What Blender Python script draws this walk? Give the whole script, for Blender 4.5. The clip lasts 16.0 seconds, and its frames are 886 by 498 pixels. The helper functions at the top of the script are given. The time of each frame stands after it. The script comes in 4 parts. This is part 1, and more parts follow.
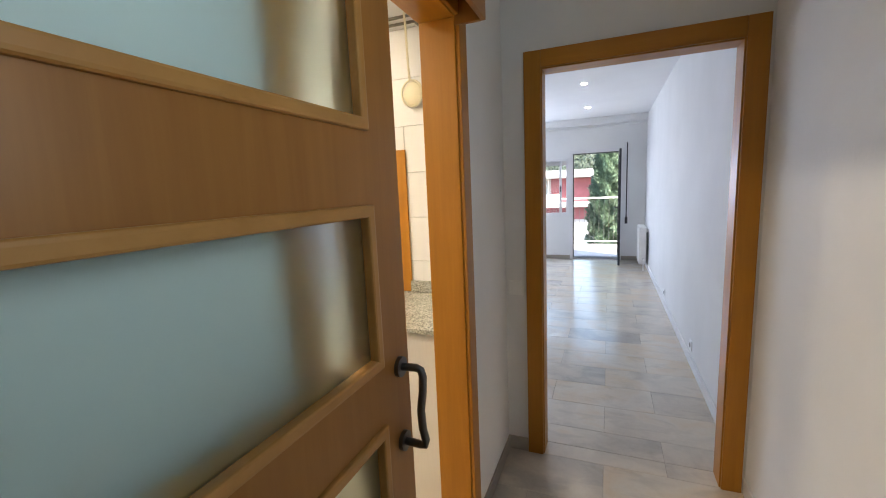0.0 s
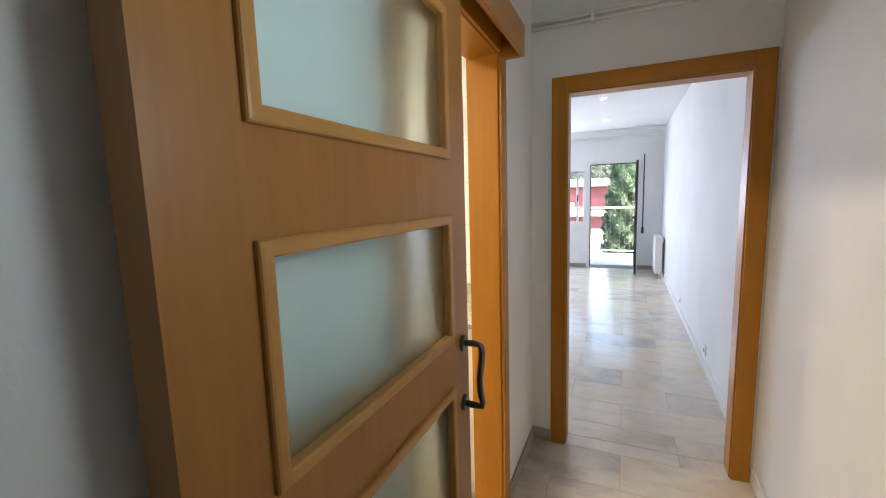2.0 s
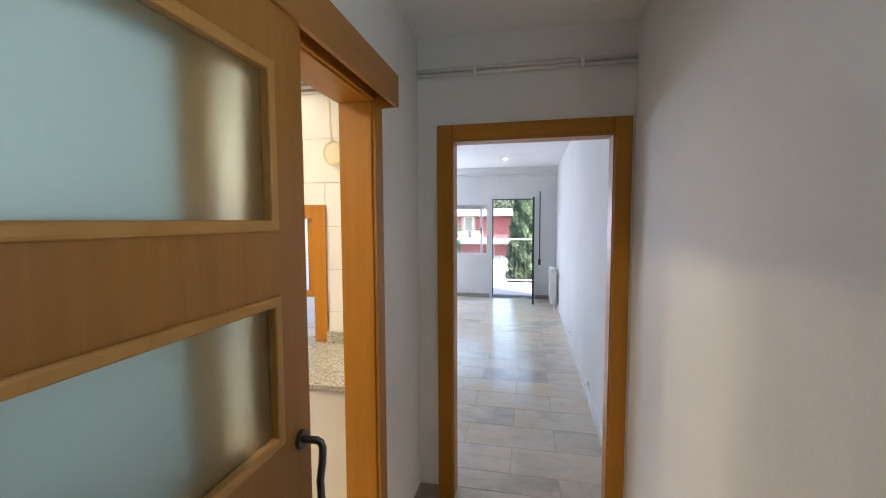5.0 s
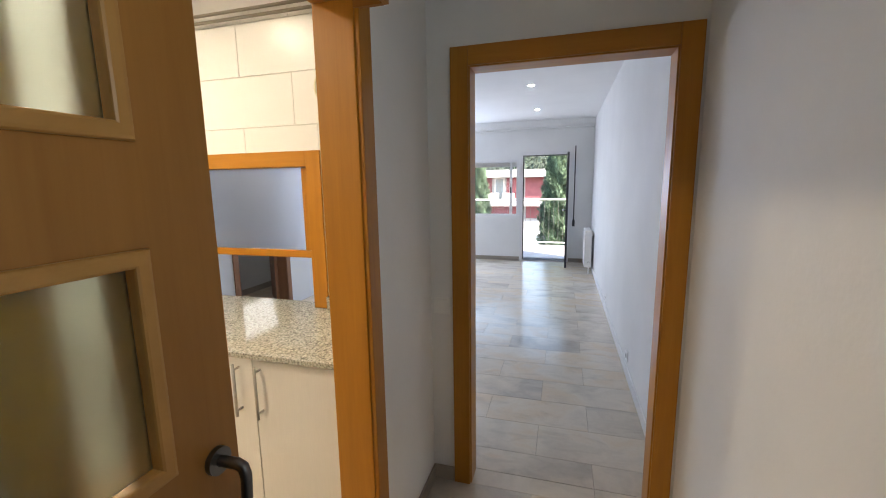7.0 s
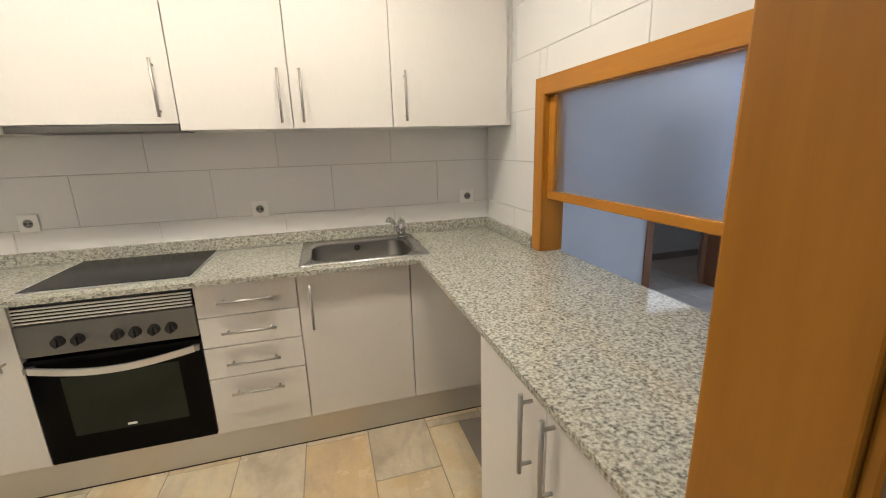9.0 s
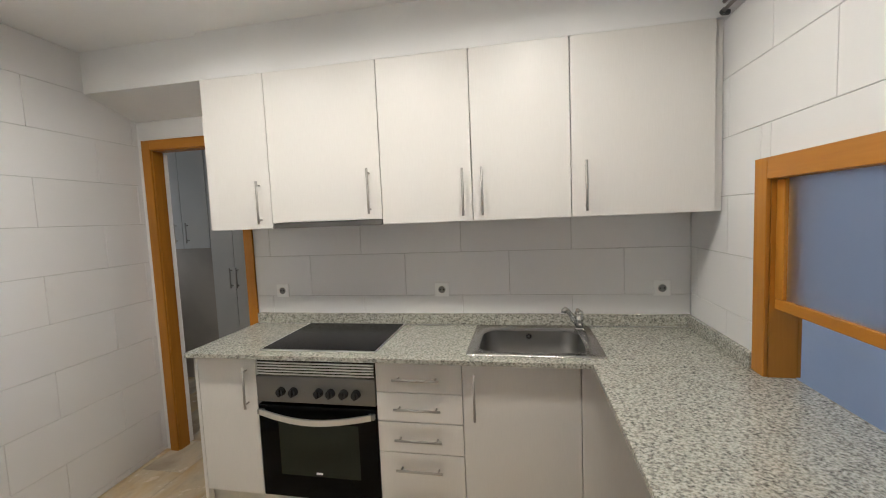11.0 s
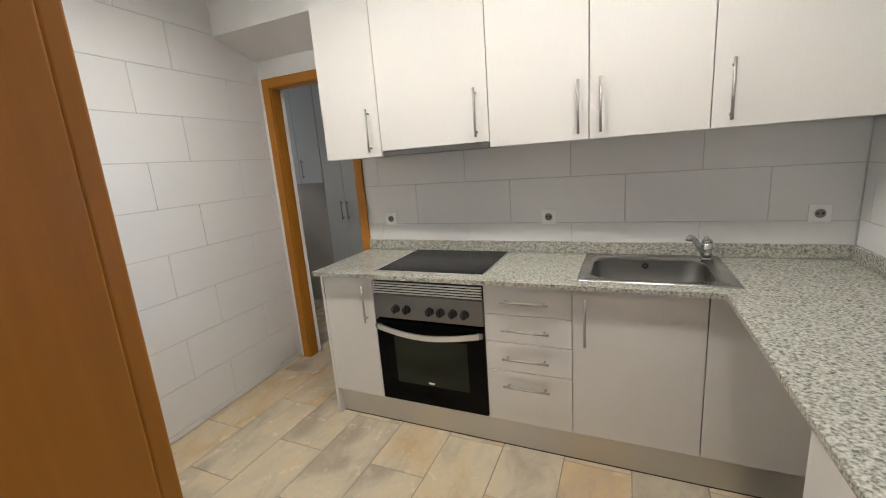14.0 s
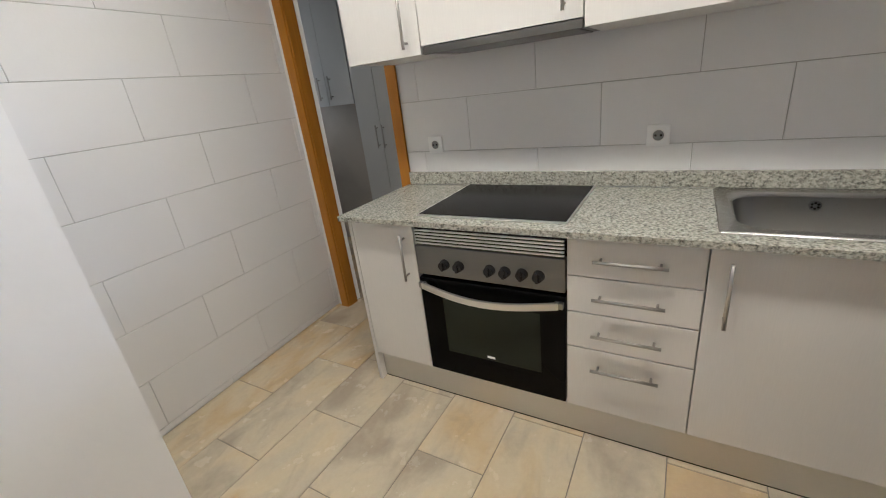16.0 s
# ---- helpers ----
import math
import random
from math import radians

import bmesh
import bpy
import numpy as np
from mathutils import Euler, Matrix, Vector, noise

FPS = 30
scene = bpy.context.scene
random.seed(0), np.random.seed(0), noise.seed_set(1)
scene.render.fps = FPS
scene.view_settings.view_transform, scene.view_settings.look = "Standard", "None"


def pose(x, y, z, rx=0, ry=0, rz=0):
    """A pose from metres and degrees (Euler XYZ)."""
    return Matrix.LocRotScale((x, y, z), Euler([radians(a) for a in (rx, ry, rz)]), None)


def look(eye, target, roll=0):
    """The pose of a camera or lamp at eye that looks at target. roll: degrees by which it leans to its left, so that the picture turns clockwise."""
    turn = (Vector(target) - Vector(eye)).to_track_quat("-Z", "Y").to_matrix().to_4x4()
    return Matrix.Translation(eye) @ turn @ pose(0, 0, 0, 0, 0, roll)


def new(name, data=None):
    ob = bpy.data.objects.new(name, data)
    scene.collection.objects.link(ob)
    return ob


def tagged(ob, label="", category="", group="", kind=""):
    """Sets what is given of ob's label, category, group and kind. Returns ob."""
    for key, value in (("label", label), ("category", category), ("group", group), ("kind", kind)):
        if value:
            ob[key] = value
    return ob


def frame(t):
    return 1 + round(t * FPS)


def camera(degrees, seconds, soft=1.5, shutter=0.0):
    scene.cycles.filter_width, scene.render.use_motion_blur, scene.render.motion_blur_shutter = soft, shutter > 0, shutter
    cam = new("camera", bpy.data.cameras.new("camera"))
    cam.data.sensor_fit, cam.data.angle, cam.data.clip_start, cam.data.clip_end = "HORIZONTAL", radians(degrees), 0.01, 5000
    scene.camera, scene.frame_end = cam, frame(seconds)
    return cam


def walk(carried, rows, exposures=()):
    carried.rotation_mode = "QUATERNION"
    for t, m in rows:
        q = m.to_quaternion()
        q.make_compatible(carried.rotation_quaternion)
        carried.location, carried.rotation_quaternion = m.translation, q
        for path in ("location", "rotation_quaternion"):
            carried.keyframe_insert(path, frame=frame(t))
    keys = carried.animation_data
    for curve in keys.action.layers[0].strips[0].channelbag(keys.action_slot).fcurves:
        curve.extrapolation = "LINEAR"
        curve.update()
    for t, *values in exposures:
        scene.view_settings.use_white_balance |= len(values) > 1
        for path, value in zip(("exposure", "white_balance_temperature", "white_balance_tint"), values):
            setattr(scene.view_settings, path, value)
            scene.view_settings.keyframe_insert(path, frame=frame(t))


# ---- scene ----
cam = camera(94.5, 16.0, soft=1.1)
PATH = [
    (0, (-0.013, 0.107, 1.44), (-0.76, 1.94, 1.154), -2.5),
    (0.5, (-0.019, -0.053, 1.477), (-0.842, 1.752, 1.227), -2.7),
    (1, (-0.029, -0.097, 1.479), (-0.879, 1.698, 1.241), -2.6),
    (1.5, (-0.034, -0.12, 1.465), (-0.885, 1.674, 1.219), -2.2),
    (2, (-0.033, -0.145, 1.461), (-0.838, 1.669, 1.21), -1.7),
    (2.5, (-0.017, -0.117, 1.47), (-0.724, 1.738, 1.232), -1.2),
    (3, (0.044, -0.075, 1.504), (-0.536, 1.829, 1.307), -0.6),
    (3.5, (0.075, -0.053, 1.559), (-0.406, 1.883, 1.418), -0.5),
    (4, (0.087, -0.02, 1.578), (-0.321, 1.935, 1.467), -0.2),
    (6.5, (0.08, 0.186, 1.515), (-0.39, 2.113, 1.26), -0.2),
    (7, (0.084, 0.369, 1.492), (-0.47, 2.265, 1.179), -0.9),
    (7.5, (0.029, 0.644, 1.477), (-0.57, 2.51, 1.081), -1.4),
    (8, (-0.039, 0.902, 1.449), (-1.143, 2.516, 1.029), -1.9),
    (8.5, (-0.16, 1.047, 1.436), (-1.737, 2.189, 0.977), -1.7),
    (9, (-0.344, 1.151, 1.386), (-2.211, 1.674, 0.897), -1.7),
    (9.2, (-0.377, 1.176, 1.387), (-2.293, 1.416, 0.866), -2.0),
    (11.3, (-0.421, 1.271, 1.566), (-2.372, 0.848, 1.451), -2.7),
    (11.5, (-0.421, 1.273, 1.61), (-2.384, 0.888, 1.602), -2.9),
    (12, (-0.42, 1.27, 1.649), (-2.375, 0.914, 1.872), -2.6),
    (12.5, (-0.4, 1.265, 1.694), (-2.344, 0.859, 1.938), -2.3),
    (13, (-0.42, 1.252, 1.554), (-2.355, 0.755, 1.458), -2.3),
    (13.4, (-0.418, 1.229, 1.454), (-2.306, 0.651, 1.133), -2.4),
    (13.5, (-0.424, 1.23, 1.449), (-2.292, 0.614, 1.089), -2.4),
    (14, (-0.411, 1.187, 1.435), (-2.191, 0.381, 1.012), -4.3),
    (14.5, (-0.425, 1.14, 1.421), (-2.106, 0.179, 0.919), -6.7),
    (15, (-0.53, 1.025, 1.382), (-2.134, -0.019, 0.8), -7.3),
    (15.5, (-0.651, 0.92, 1.364), (-2.206, -0.15, 0.701), -7.0),
    (16, (-0.868, 0.9, 1.357), (-2.45, -0.079, 0.624), -7.0),
]
walk(cam, [(t, look(eye, target, roll)) for t, eye, target, roll in PATH],
     [(0, 2.50, 6950, 10), (0.5, 2.77, 7000, 10), (1, 2.86, 7050, 10), (2.5, 2.90, 7150, 10), (3.5, 2.62, 6950, 10), (4, 2.53, 6900, 10), (6.5, 2.43, 7100, 10), (7.5, 2.15, 7080, 10), (8, 1.90, 6850, 10), (8.5, 1.77, 6850, 10), (9, 1.94, 6150, 10), (11.5, 1.53, 5580, 10), (12.5, 1.37, 5560, 10), (14, 1.80, 5560, 10), (15, 1.94, 5600, 10), (16, 1.74, 5480, 10)])

# ---- light ----
world = bpy.data.worlds.new("sky")
scene.world = world
world.use_nodes = True
wn = world.node_tree
sky = wn.nodes.new("ShaderNodeTexSky")
sky.sky_type, sky.sun_disc = "NISHITA", False
sky.sun_elevation, sky.sun_rotation = radians(43), radians(125)
wn.links.new(sky.outputs[0], wn.nodes["Background"].inputs[0])
wn.nodes["Background"].inputs[1].default_value = 0.15

sun = new("sun", bpy.data.lights.new("sun", "SUN"))
sun.data.energy, sun.data.angle, sun.data.color = 4.2, radians(0.5), (1, 0.95, 0.88)
sun.matrix_world = look((0, 0, 0), (-0.60, 0.42, -0.68))

LAMPS = [(-1.62, -0.22), (-1.61, 0.575), (-1.65, 1.34)]
for lx, ly in LAMPS:
    lamp = new("kitchen_light", bpy.data.lights.new("kitchen_light", "AREA"))
    lamp.data.shape, lamp.data.size, lamp.data.energy, lamp.data.color = "DISK", 0.17, 2.5, (1, 0.86, 0.67)
    lamp.data.spread = radians(165)
    lamp.matrix_world = look((lx, ly, 2.482), (lx, ly, 0))

# daylight stand-in lamps out of the walk's view; hall and utility openings are invented
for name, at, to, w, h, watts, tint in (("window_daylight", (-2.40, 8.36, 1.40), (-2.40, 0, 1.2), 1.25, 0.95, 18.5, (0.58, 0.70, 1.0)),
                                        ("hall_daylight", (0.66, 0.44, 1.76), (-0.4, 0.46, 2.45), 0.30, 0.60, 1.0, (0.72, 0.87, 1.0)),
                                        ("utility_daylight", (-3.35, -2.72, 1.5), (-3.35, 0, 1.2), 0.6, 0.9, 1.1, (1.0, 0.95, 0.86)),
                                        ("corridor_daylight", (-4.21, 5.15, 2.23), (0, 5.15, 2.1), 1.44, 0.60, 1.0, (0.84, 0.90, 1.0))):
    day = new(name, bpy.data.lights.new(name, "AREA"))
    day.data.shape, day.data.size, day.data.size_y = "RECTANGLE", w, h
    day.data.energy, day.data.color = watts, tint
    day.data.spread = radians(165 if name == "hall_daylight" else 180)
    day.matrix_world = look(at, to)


# ---- materials ----
class Nodes:
    def __init__(self, name):
        self.mat = bpy.data.materials.new(name)
        self.mat.use_nodes = True
        self.t = self.mat.node_tree
        self.b = self.t.nodes["Principled BSDF"]
        self.co = self.add("ShaderNodeTexCoord").outputs["Object"]

    def add(self, kind, **props):
        n = self.t.nodes.new(kind)
        for key, value in props.items():
            setattr(n, key, value)
        return n

    def put(self, a, b):
        self.t.links.new(a, b)

    def scaled(self, sx, sy, sz, src=None):
        m = self.add("ShaderNodeMapping")
        m.inputs["Scale"].default_value = (sx, sy, sz)
        self.put(src or self.co, m.inputs[0])
        return m.outputs[0]

    def noise(self, vec, scale, detail=4, rough=0.55, warp=0.0):
        n = self.add("ShaderNodeTexNoise")
        n.inputs["Scale"].default_value, n.inputs["Detail"].default_value = scale, detail
        n.inputs["Roughness"].default_value, n.inputs["Distortion"].default_value = rough, warp
        self.put(vec, n.inputs["Vector"])
        return n.outputs["Fac"]

    def ramp(self, fac, *stops):
        r = self.add("ShaderNodeValToRGB")
        while len(r.color_ramp.elements) < len(stops):
            r.color_ramp.elements.new(0.5)
        for e, (p, c) in zip(r.color_ramp.elements, stops):
            e.position, e.color = p, (*c, 1) if len(c) == 3 else c
        self.put(fac, r.inputs[0])
        return r.outputs[0]

    def mix(self, fac, a, b, mode="MIX"):
        m = self.add("ShaderNodeMix", data_type="RGBA", blend_type=mode)
        for sock, v in ((m.inputs[0], fac), (m.inputs[6], a), (m.inputs[7], b)):
            if isinstance(v, (int, float)):
                sock.default_value = v
            elif isinstance(v, tuple):
                sock.default_value = (*v, 1)
            else:
                self.put(v, sock)
        return m.outputs[2]

    def finish(self, color=None, rough=0.5, metal=0.0, bump=None, dist=0.002, strength=0.4, spec=0.5):
        for sock, v in (("Base Color", color), ("Roughness", rough)):
            if v is None:
                continue
            if isinstance(v, tuple):
                self.b.inputs[sock].default_value = (*v, 1)
            elif isinstance(v, (int, float)):
                self.b.inputs[sock].default_value = v
            else:
                self.put(v, self.b.inputs[sock])
        self.b.inputs["Metallic"].default_value = metal
        self.b.inputs["Specular IOR Level"].default_value = spec
        if bump is not None:
            n = self.add("ShaderNodeBump")
            n.inputs["Strength"].default_value, n.inputs["Distance"].default_value = strength, dist
            self.put(bump, n.inputs["Height"])
            self.put(n.outputs[0], self.b.inputs["Normal"])
        return self.mat


def two(c, d):
    return tuple(v * (1 - d) for v in c), tuple(min(1, v * (1 + d)) for v in c)


def paint(name, c, rough=0.6, vary=0.04, grain=180, dist=0.0008, spec=0.5):
    n = Nodes(name)
    lo, hi = two(c, vary)
    col = n.ramp(n.noise(n.co, 1.7, 5), (0.35, lo), (0.65, hi))
    return n.finish(col, rough, bump=n.mix(0.4, n.noise(n.co, grain, 3), n.noise(n.co, 9, 4)), dist=dist, spec=spec)


def metal(name, c, rough=0.3, stretch=(1, 1, 1)):
    n = Nodes(name)
    lo, hi = two(c, 0.03)
    f = n.noise(n.scaled(*stretch), 240, 3)
    return n.finish(n.ramp(f, (0.3, lo), (0.7, hi)), n.ramp(f, (0.2, (rough * 0.8,) * 3), (0.8, (rough * 1.25,) * 3)), 1.0)


def wood(name, c, stretch, rough=0.38):
    n = Nodes(name)
    dark = tuple(v * k for v, k in zip(c, (0.80, 0.74, 0.62)))
    lite = tuple(min(1, v * k) for v, k in zip(c, (1.10, 1.12, 1.15)))
    v = n.scaled(*stretch)
    grain = n.noise(v, 34, 6, 0.65, 0.4)
    broad = n.noise(v, 5, 4, 0.5, 0.8)
    col = n.mix(0.45, n.ramp(grain, (0.3, dark), (0.7, lite)), n.ramp(broad, (0.3, dark), (0.7, lite)))
    return n.finish(col, rough, bump=grain, dist=0.0004, strength=0.25, spec=0.35)


DOORWOOD = wood("beech_door_veneer", (0.345, 0.148, 0.031), (1, 1, 0.06))
DOORBEAD = wood("beech_door_bead", (0.46, 0.23, 0.065), (0.3, 0.3, 0.3))
PELMET = wood("beech_pelmet_veneer", (0.38, 0.17, 0.045), (1, 0.06, 1))
WOOD_Z = wood("beech_upright", (0.44, 0.186, 0.020), (1, 1, 0.06))
WOOD_Y = wood("beech_along_y", (0.44, 0.186, 0.020), (1, 0.06, 1))
WOOD_X = wood("beech_along_x", (0.44, 0.186, 0.020), (0.06, 1, 1))
BROWN = wood("brown_door_wood", (0.32, 0.15, 0.075), (1, 1, 0.06))
PLASTER = paint("white_plaster", (0.79, 0.79, 0.78), 0.7, 0.03, 55, 0.0030)
CEIL = paint("white_ceiling_paint", (0.82, 0.82, 0.81), 0.8, 0.02)
PIPE = paint("white_pipe_paint", (0.80, 0.78, 0.74), 0.45, 0.05)
DARKPIPE = paint("brown_grey_pipe_paint", (0.24, 0.215, 0.175), 0.4, 0.12)
PLASTIC = paint("white_plastic", (0.85, 0.85, 0.83), 0.35, 0.02)
CREAM = paint("cream_plastic", (0.72, 0.66, 0.48), 0.45, 0.05)
SKIRT = paint("grey_beige_skirting_tile", (0.36, 0.32, 0.27), 0.4, 0.15)
GROUT = paint("grey_grout", (0.25, 0.22, 0.18), 0.85, 0.1)
WGROUT = paint("wall_grout", (0.37, 0.36, 0.335), 0.85, 0.06)
STEEL = metal("brushed_steel", (0.32, 0.315, 0.30), 0.32, (1, 0.3, 1))
HOODM = metal("dark_brushed_steel", (0.16, 0.155, 0.147), 0.36, (1, 0.3, 1))
PANELM = metal("satin_panel_steel", (0.215, 0.212, 0.205), 0.36, (1, 0.3, 1))
HANDLE = metal("satin_nickel", (0.47, 0.455, 0.425), 0.46)
PEWTER = metal("dark_pewter", (0.17, 0.165, 0.16), 0.35)
ALU = metal("aluminium_plinth_metal", (0.66, 0.65, 0.63), 0.5, (1, 0.05, 1))
# one sink steel in two tones: shade in the bowl, highlights on the rim
SINKM = metal("sink_steel_shaded", (0.235, 0.23, 0.215), 0.32, (1, 1, 1))
RIMM = metal("sink_steel_highlight", (0.46, 0.45, 0.43), 0.24)
BRIGHT = metal("bright_steel", (0.80, 0.79, 0.77), 0.42)
CHROME = metal("chrome", (0.72, 0.72, 0.72), 0.12)
TAPM = metal("dull_chrome", (0.50, 0.50, 0.48), 0.24)
BLACK = paint("black_enamel", (0.012, 0.012, 0.013), 0.25, 0.1)
DARKALU = paint("dark_aluminium", (0.03, 0.03, 0.035), 0.4, 0.1)
WHITEALU = paint("white_aluminium", (0.78, 0.78, 0.78), 0.35, 0.02)
SHADOWGAP = paint("shadow_gap_paint", (0.05, 0.045, 0.04), 0.8, 0.1)
UTIL = paint("pale_grey_laminate", (0.58, 0.58, 0.565), 0.5, 0.03)
RED = paint("dark_red_cladding", (0.27, 0.085, 0.10), 0.7, 0.12)
FACADE = paint("white_facade", (0.40, 0.40, 0.41), 0.8, 0.06)
ASPHALT = paint("asphalt", (0.06, 0.06, 0.06), 0.9, 0.2)
BALC = paint("pale_balcony_tile", (0.46, 0.42, 0.40), 0.6, 0.06)
FARGLASS = paint("pale_far_glass", (0.26, 0.30, 0.34), 0.15, 0.1)
WELL = paint("socket_well_shade", (0.20, 0.20, 0.19), 0.5, 0.05)
BARK = paint("bark", (0.12, 0.08, 0.05), 0.9, 0.3)


def front_laminate():
    n = Nodes("white_textured_laminate")
    streak = n.noise(n.scaled(1, 1, 0.05), 300, 4, 0.6)
    col = n.ramp(streak, (0.3, (0.69, 0.67, 0.635)), (0.7, (0.72, 0.70, 0.665)))
    return n.finish(col, 0.42, bump=streak, dist=0.0003, strength=0.3)


def granite():
    n = Nodes("speckled_granite")
    warp = n.add("ShaderNodeVectorMath", operation="MULTIPLY_ADD")
    wob = n.add("ShaderNodeTexNoise")
    wob.inputs["Scale"].default_value = 60
    n.put(n.co, wob.inputs["Vector"])
    n.put(wob.outputs["Color"], warp.inputs[0])
    warp.inputs[1].default_value = (0.008, 0.008, 0.008)
    n.put(n.co, warp.inputs[2])
    vor = n.add("ShaderNodeTexVoronoi")
    vor.inputs["Scale"].default_value = 225
    n.put(warp.outputs[0], vor.inputs["Vector"])
    sep = n.add("ShaderNodeSeparateColor")
    n.put(vor.outputs["Color"], sep.inputs[0])
    cells = n.ramp(sep.outputs[0], (0.0, (0.045, 0.045, 0.042)), (0.18, (0.15, 0.15, 0.135)), (0.34, (0.34, 0.345, 0.31)), (0.58, (0.52, 0.525, 0.48)), (0.80, (0.55, 0.51, 0.43)), (0.90, (0.45, 0.37, 0.28)), (1.0, (0.68, 0.68, 0.64)))
    soft = n.ramp(n.noise(n.co, 60, 4), (0.36, (0.40, 0.385, 0.31)), (0.64, (0.58, 0.575, 0.50)))
    grain = n.noise(n.scaled(1, 0.8, 1), 125, 3, 0.6, 0.2)
    mottle = n.ramp(grain, (0.34, (0.045, 0.045, 0.04)), (0.41, (0.14, 0.14, 0.12)), (0.48, (0.33, 0.33, 0.28)), (0.57, (0.49, 0.49, 0.42)), (0.68, (0.66, 0.64, 0.57)))
    cells = n.mix(0.18, cells, soft)
    col = n.mix(0.70, cells, mottle)
    big = n.ramp(n.noise(n.co, 26, 4), (0.42, (0, 0, 0)), (0.62, (0.22, 0.22, 0.22)))
    col = n.mix(big, col, (0.50, 0.48, 0.40))
    return n.finish(col, 0.06, bump=n.noise(n.co, 300, 2), dist=0.0001, strength=0.1)


def slate_tile(name, stops, rough, spread=0.36, relief=0.2):
    n = Nodes(name)
    info = n.add("ShaderNodeObjectInfo")
    off = n.add("ShaderNodeVectorMath", operation="SCALE")
    n.put(info.outputs["Location"], off.inputs[0])
    off.inputs["Scale"].default_value = 7.3
    pos = n.add("ShaderNodeVectorMath", operation="ADD")
    n.put(n.co, pos.inputs[0])
    n.put(off.outputs[0], pos.inputs[1])
    cloud = n.noise(n.scaled(1, 1.5, 1, pos.outputs[0]), 2.6, 4, 0.5, 0.6)
    shift = n.add("ShaderNodeMath", operation="MULTIPLY_ADD")
    n.put(info.outputs["Random"], shift.inputs[0])
    shift.inputs[1].default_value, shift.inputs[2].default_value = spread, -spread / 2
    sm = n.add("ShaderNodeMath", operation="ADD")
    n.put(cloud, sm.inputs[0])
    n.put(shift.outputs[0], sm.inputs[1])
    col = n.ramp(sm.outputs[0], *stops)
    fine = n.noise(pos.outputs[0], 38, 6, 0.7)
    smoke = n.ramp(n.noise(n.scaled(1, 2.2, 1, pos.outputs[0]), 4.5, 4, 0.55, 0.8), (0.52, (0, 0, 0)), (0.80, (0.42, 0.42, 0.42)))
    col = n.mix(smoke, col, (0.30, 0.265, 0.215))
    col = n.mix(0.12, col, n.ramp(fine, (0.3, (0.35, 0.33, 0.30)), (0.7, (0.75, 0.72, 0.67))), "OVERLAY")
    rg = n.ramp(n.noise(pos.outputs[0], 12, 4), (0.3, (rough * 0.8,) * 3), (0.7, (rough * 1.2,) * 3))
    return n.finish(col, rg, bump=n.mix(0.4, cloud, fine), dist=0.0008, strength=relief)


def glazed_tile():
    n = Nodes("white_satin_wall_tile")
    info = n.add("ShaderNodeObjectInfo")
    base = n.ramp(info.outputs["Random"], (0.0, (0.725, 0.72, 0.71)), (1.0, (0.748, 0.743, 0.733)))
    wav = n.noise(n.co, 5, 3)
    return n.finish(base, 0.30, bump=n.mix(0.3, wav, n.noise(n.co, 70, 3)), dist=0.0022, strength=0.35)


def glass(name, c, rough, ior=1.45):
    n = Nodes(name)
    n.b.inputs["Transmission Weight"].default_value = 1.0
    n.b.inputs["IOR"].default_value = ior
    return n.finish(c, rough)


def emit(name, c, strength):
    n = Nodes(name)
    n.b.inputs["Emission Color"].default_value = (*c, 1)
    n.b.inputs["Emission Strength"].default_value = strength
    return n.finish((0.8, 0.8, 0.8), 0.5)


def leaves(name, c):
    n = Nodes(name)
    r = n.add("ShaderNodeNewGeometry").outputs["Random Per Island"]
    one = n.ramp(r, (0, tuple(v * 0.6 for v in c)), (1, tuple(v * 1.6 for v in c)))
    lump = n.ramp(n.noise(n.co, 3.4, 3), (0.38, (0.55, 0.55, 0.55)), (0.62, (1.0, 1.0, 1.0)))
    return n.finish(n.mix(1.0, one, lump, "MULTIPLY"), 0.7)


FRONT, GRANITE, WTILE = front_laminate(), granite(), glazed_tile()
KTILE = slate_tile("warm_slate_floor_tile", [(0.22, (0.42, 0.355, 0.265)), (0.38, (0.57, 0.50, 0.37)), (0.52, (0.64, 0.54, 0.37)), (0.68, (0.60, 0.455, 0.265)), (0.85, (0.53, 0.41, 0.265))], 0.24, 0.46)
LTILE = slate_tile("grey_beige_floor_tile", [(0.22, (0.47, 0.43, 0.375)), (0.38, (0.60, 0.54, 0.455)), (0.52, (0.68, 0.61, 0.51)), (0.68, (0.67, 0.55, 0.41)), (0.85, (0.63, 0.57, 0.495))], 0.18, 0.36, 0.07)
FROST = glass("frosted_green_glass", (0.67, 0.79, 0.775), 0.42, 1.3)
HFROST = glass("frosted_hatch_glass", (0.86, 0.90, 0.95), 0.42, 1.3)
PANE = glass("clear_glass", (0.97, 0.98, 0.98), 0.0, 1.45)
BGLASS = paint("black_oven_glass", (0.003, 0.003, 0.003), 0.08, 0.05, 180, 0.0, 0.08)
OVWIN = paint("oven_window_glass", (0.026, 0.030, 0.022), 0.10, 0.1, 180, 0.0, 0.12)
HOBG = paint("ceramic_hob_glass", (0.008, 0.008, 0.009), 0.2, 0.05, 180, 0.0, 0.08)
LED = emit("led_lens", (1, 0.9, 0.76), 8.0)
SPOT = emit("spot_lens", (1, 0.95, 0.88), 30.0)
CYPRESS = leaves("cypress_leaves", (0.145, 0.21, 0.135))
FAR_LEAF = leaves("far_leaves", (0.05, 0.07, 0.05))


# ---- building blocks ----
ORIGIN = {}


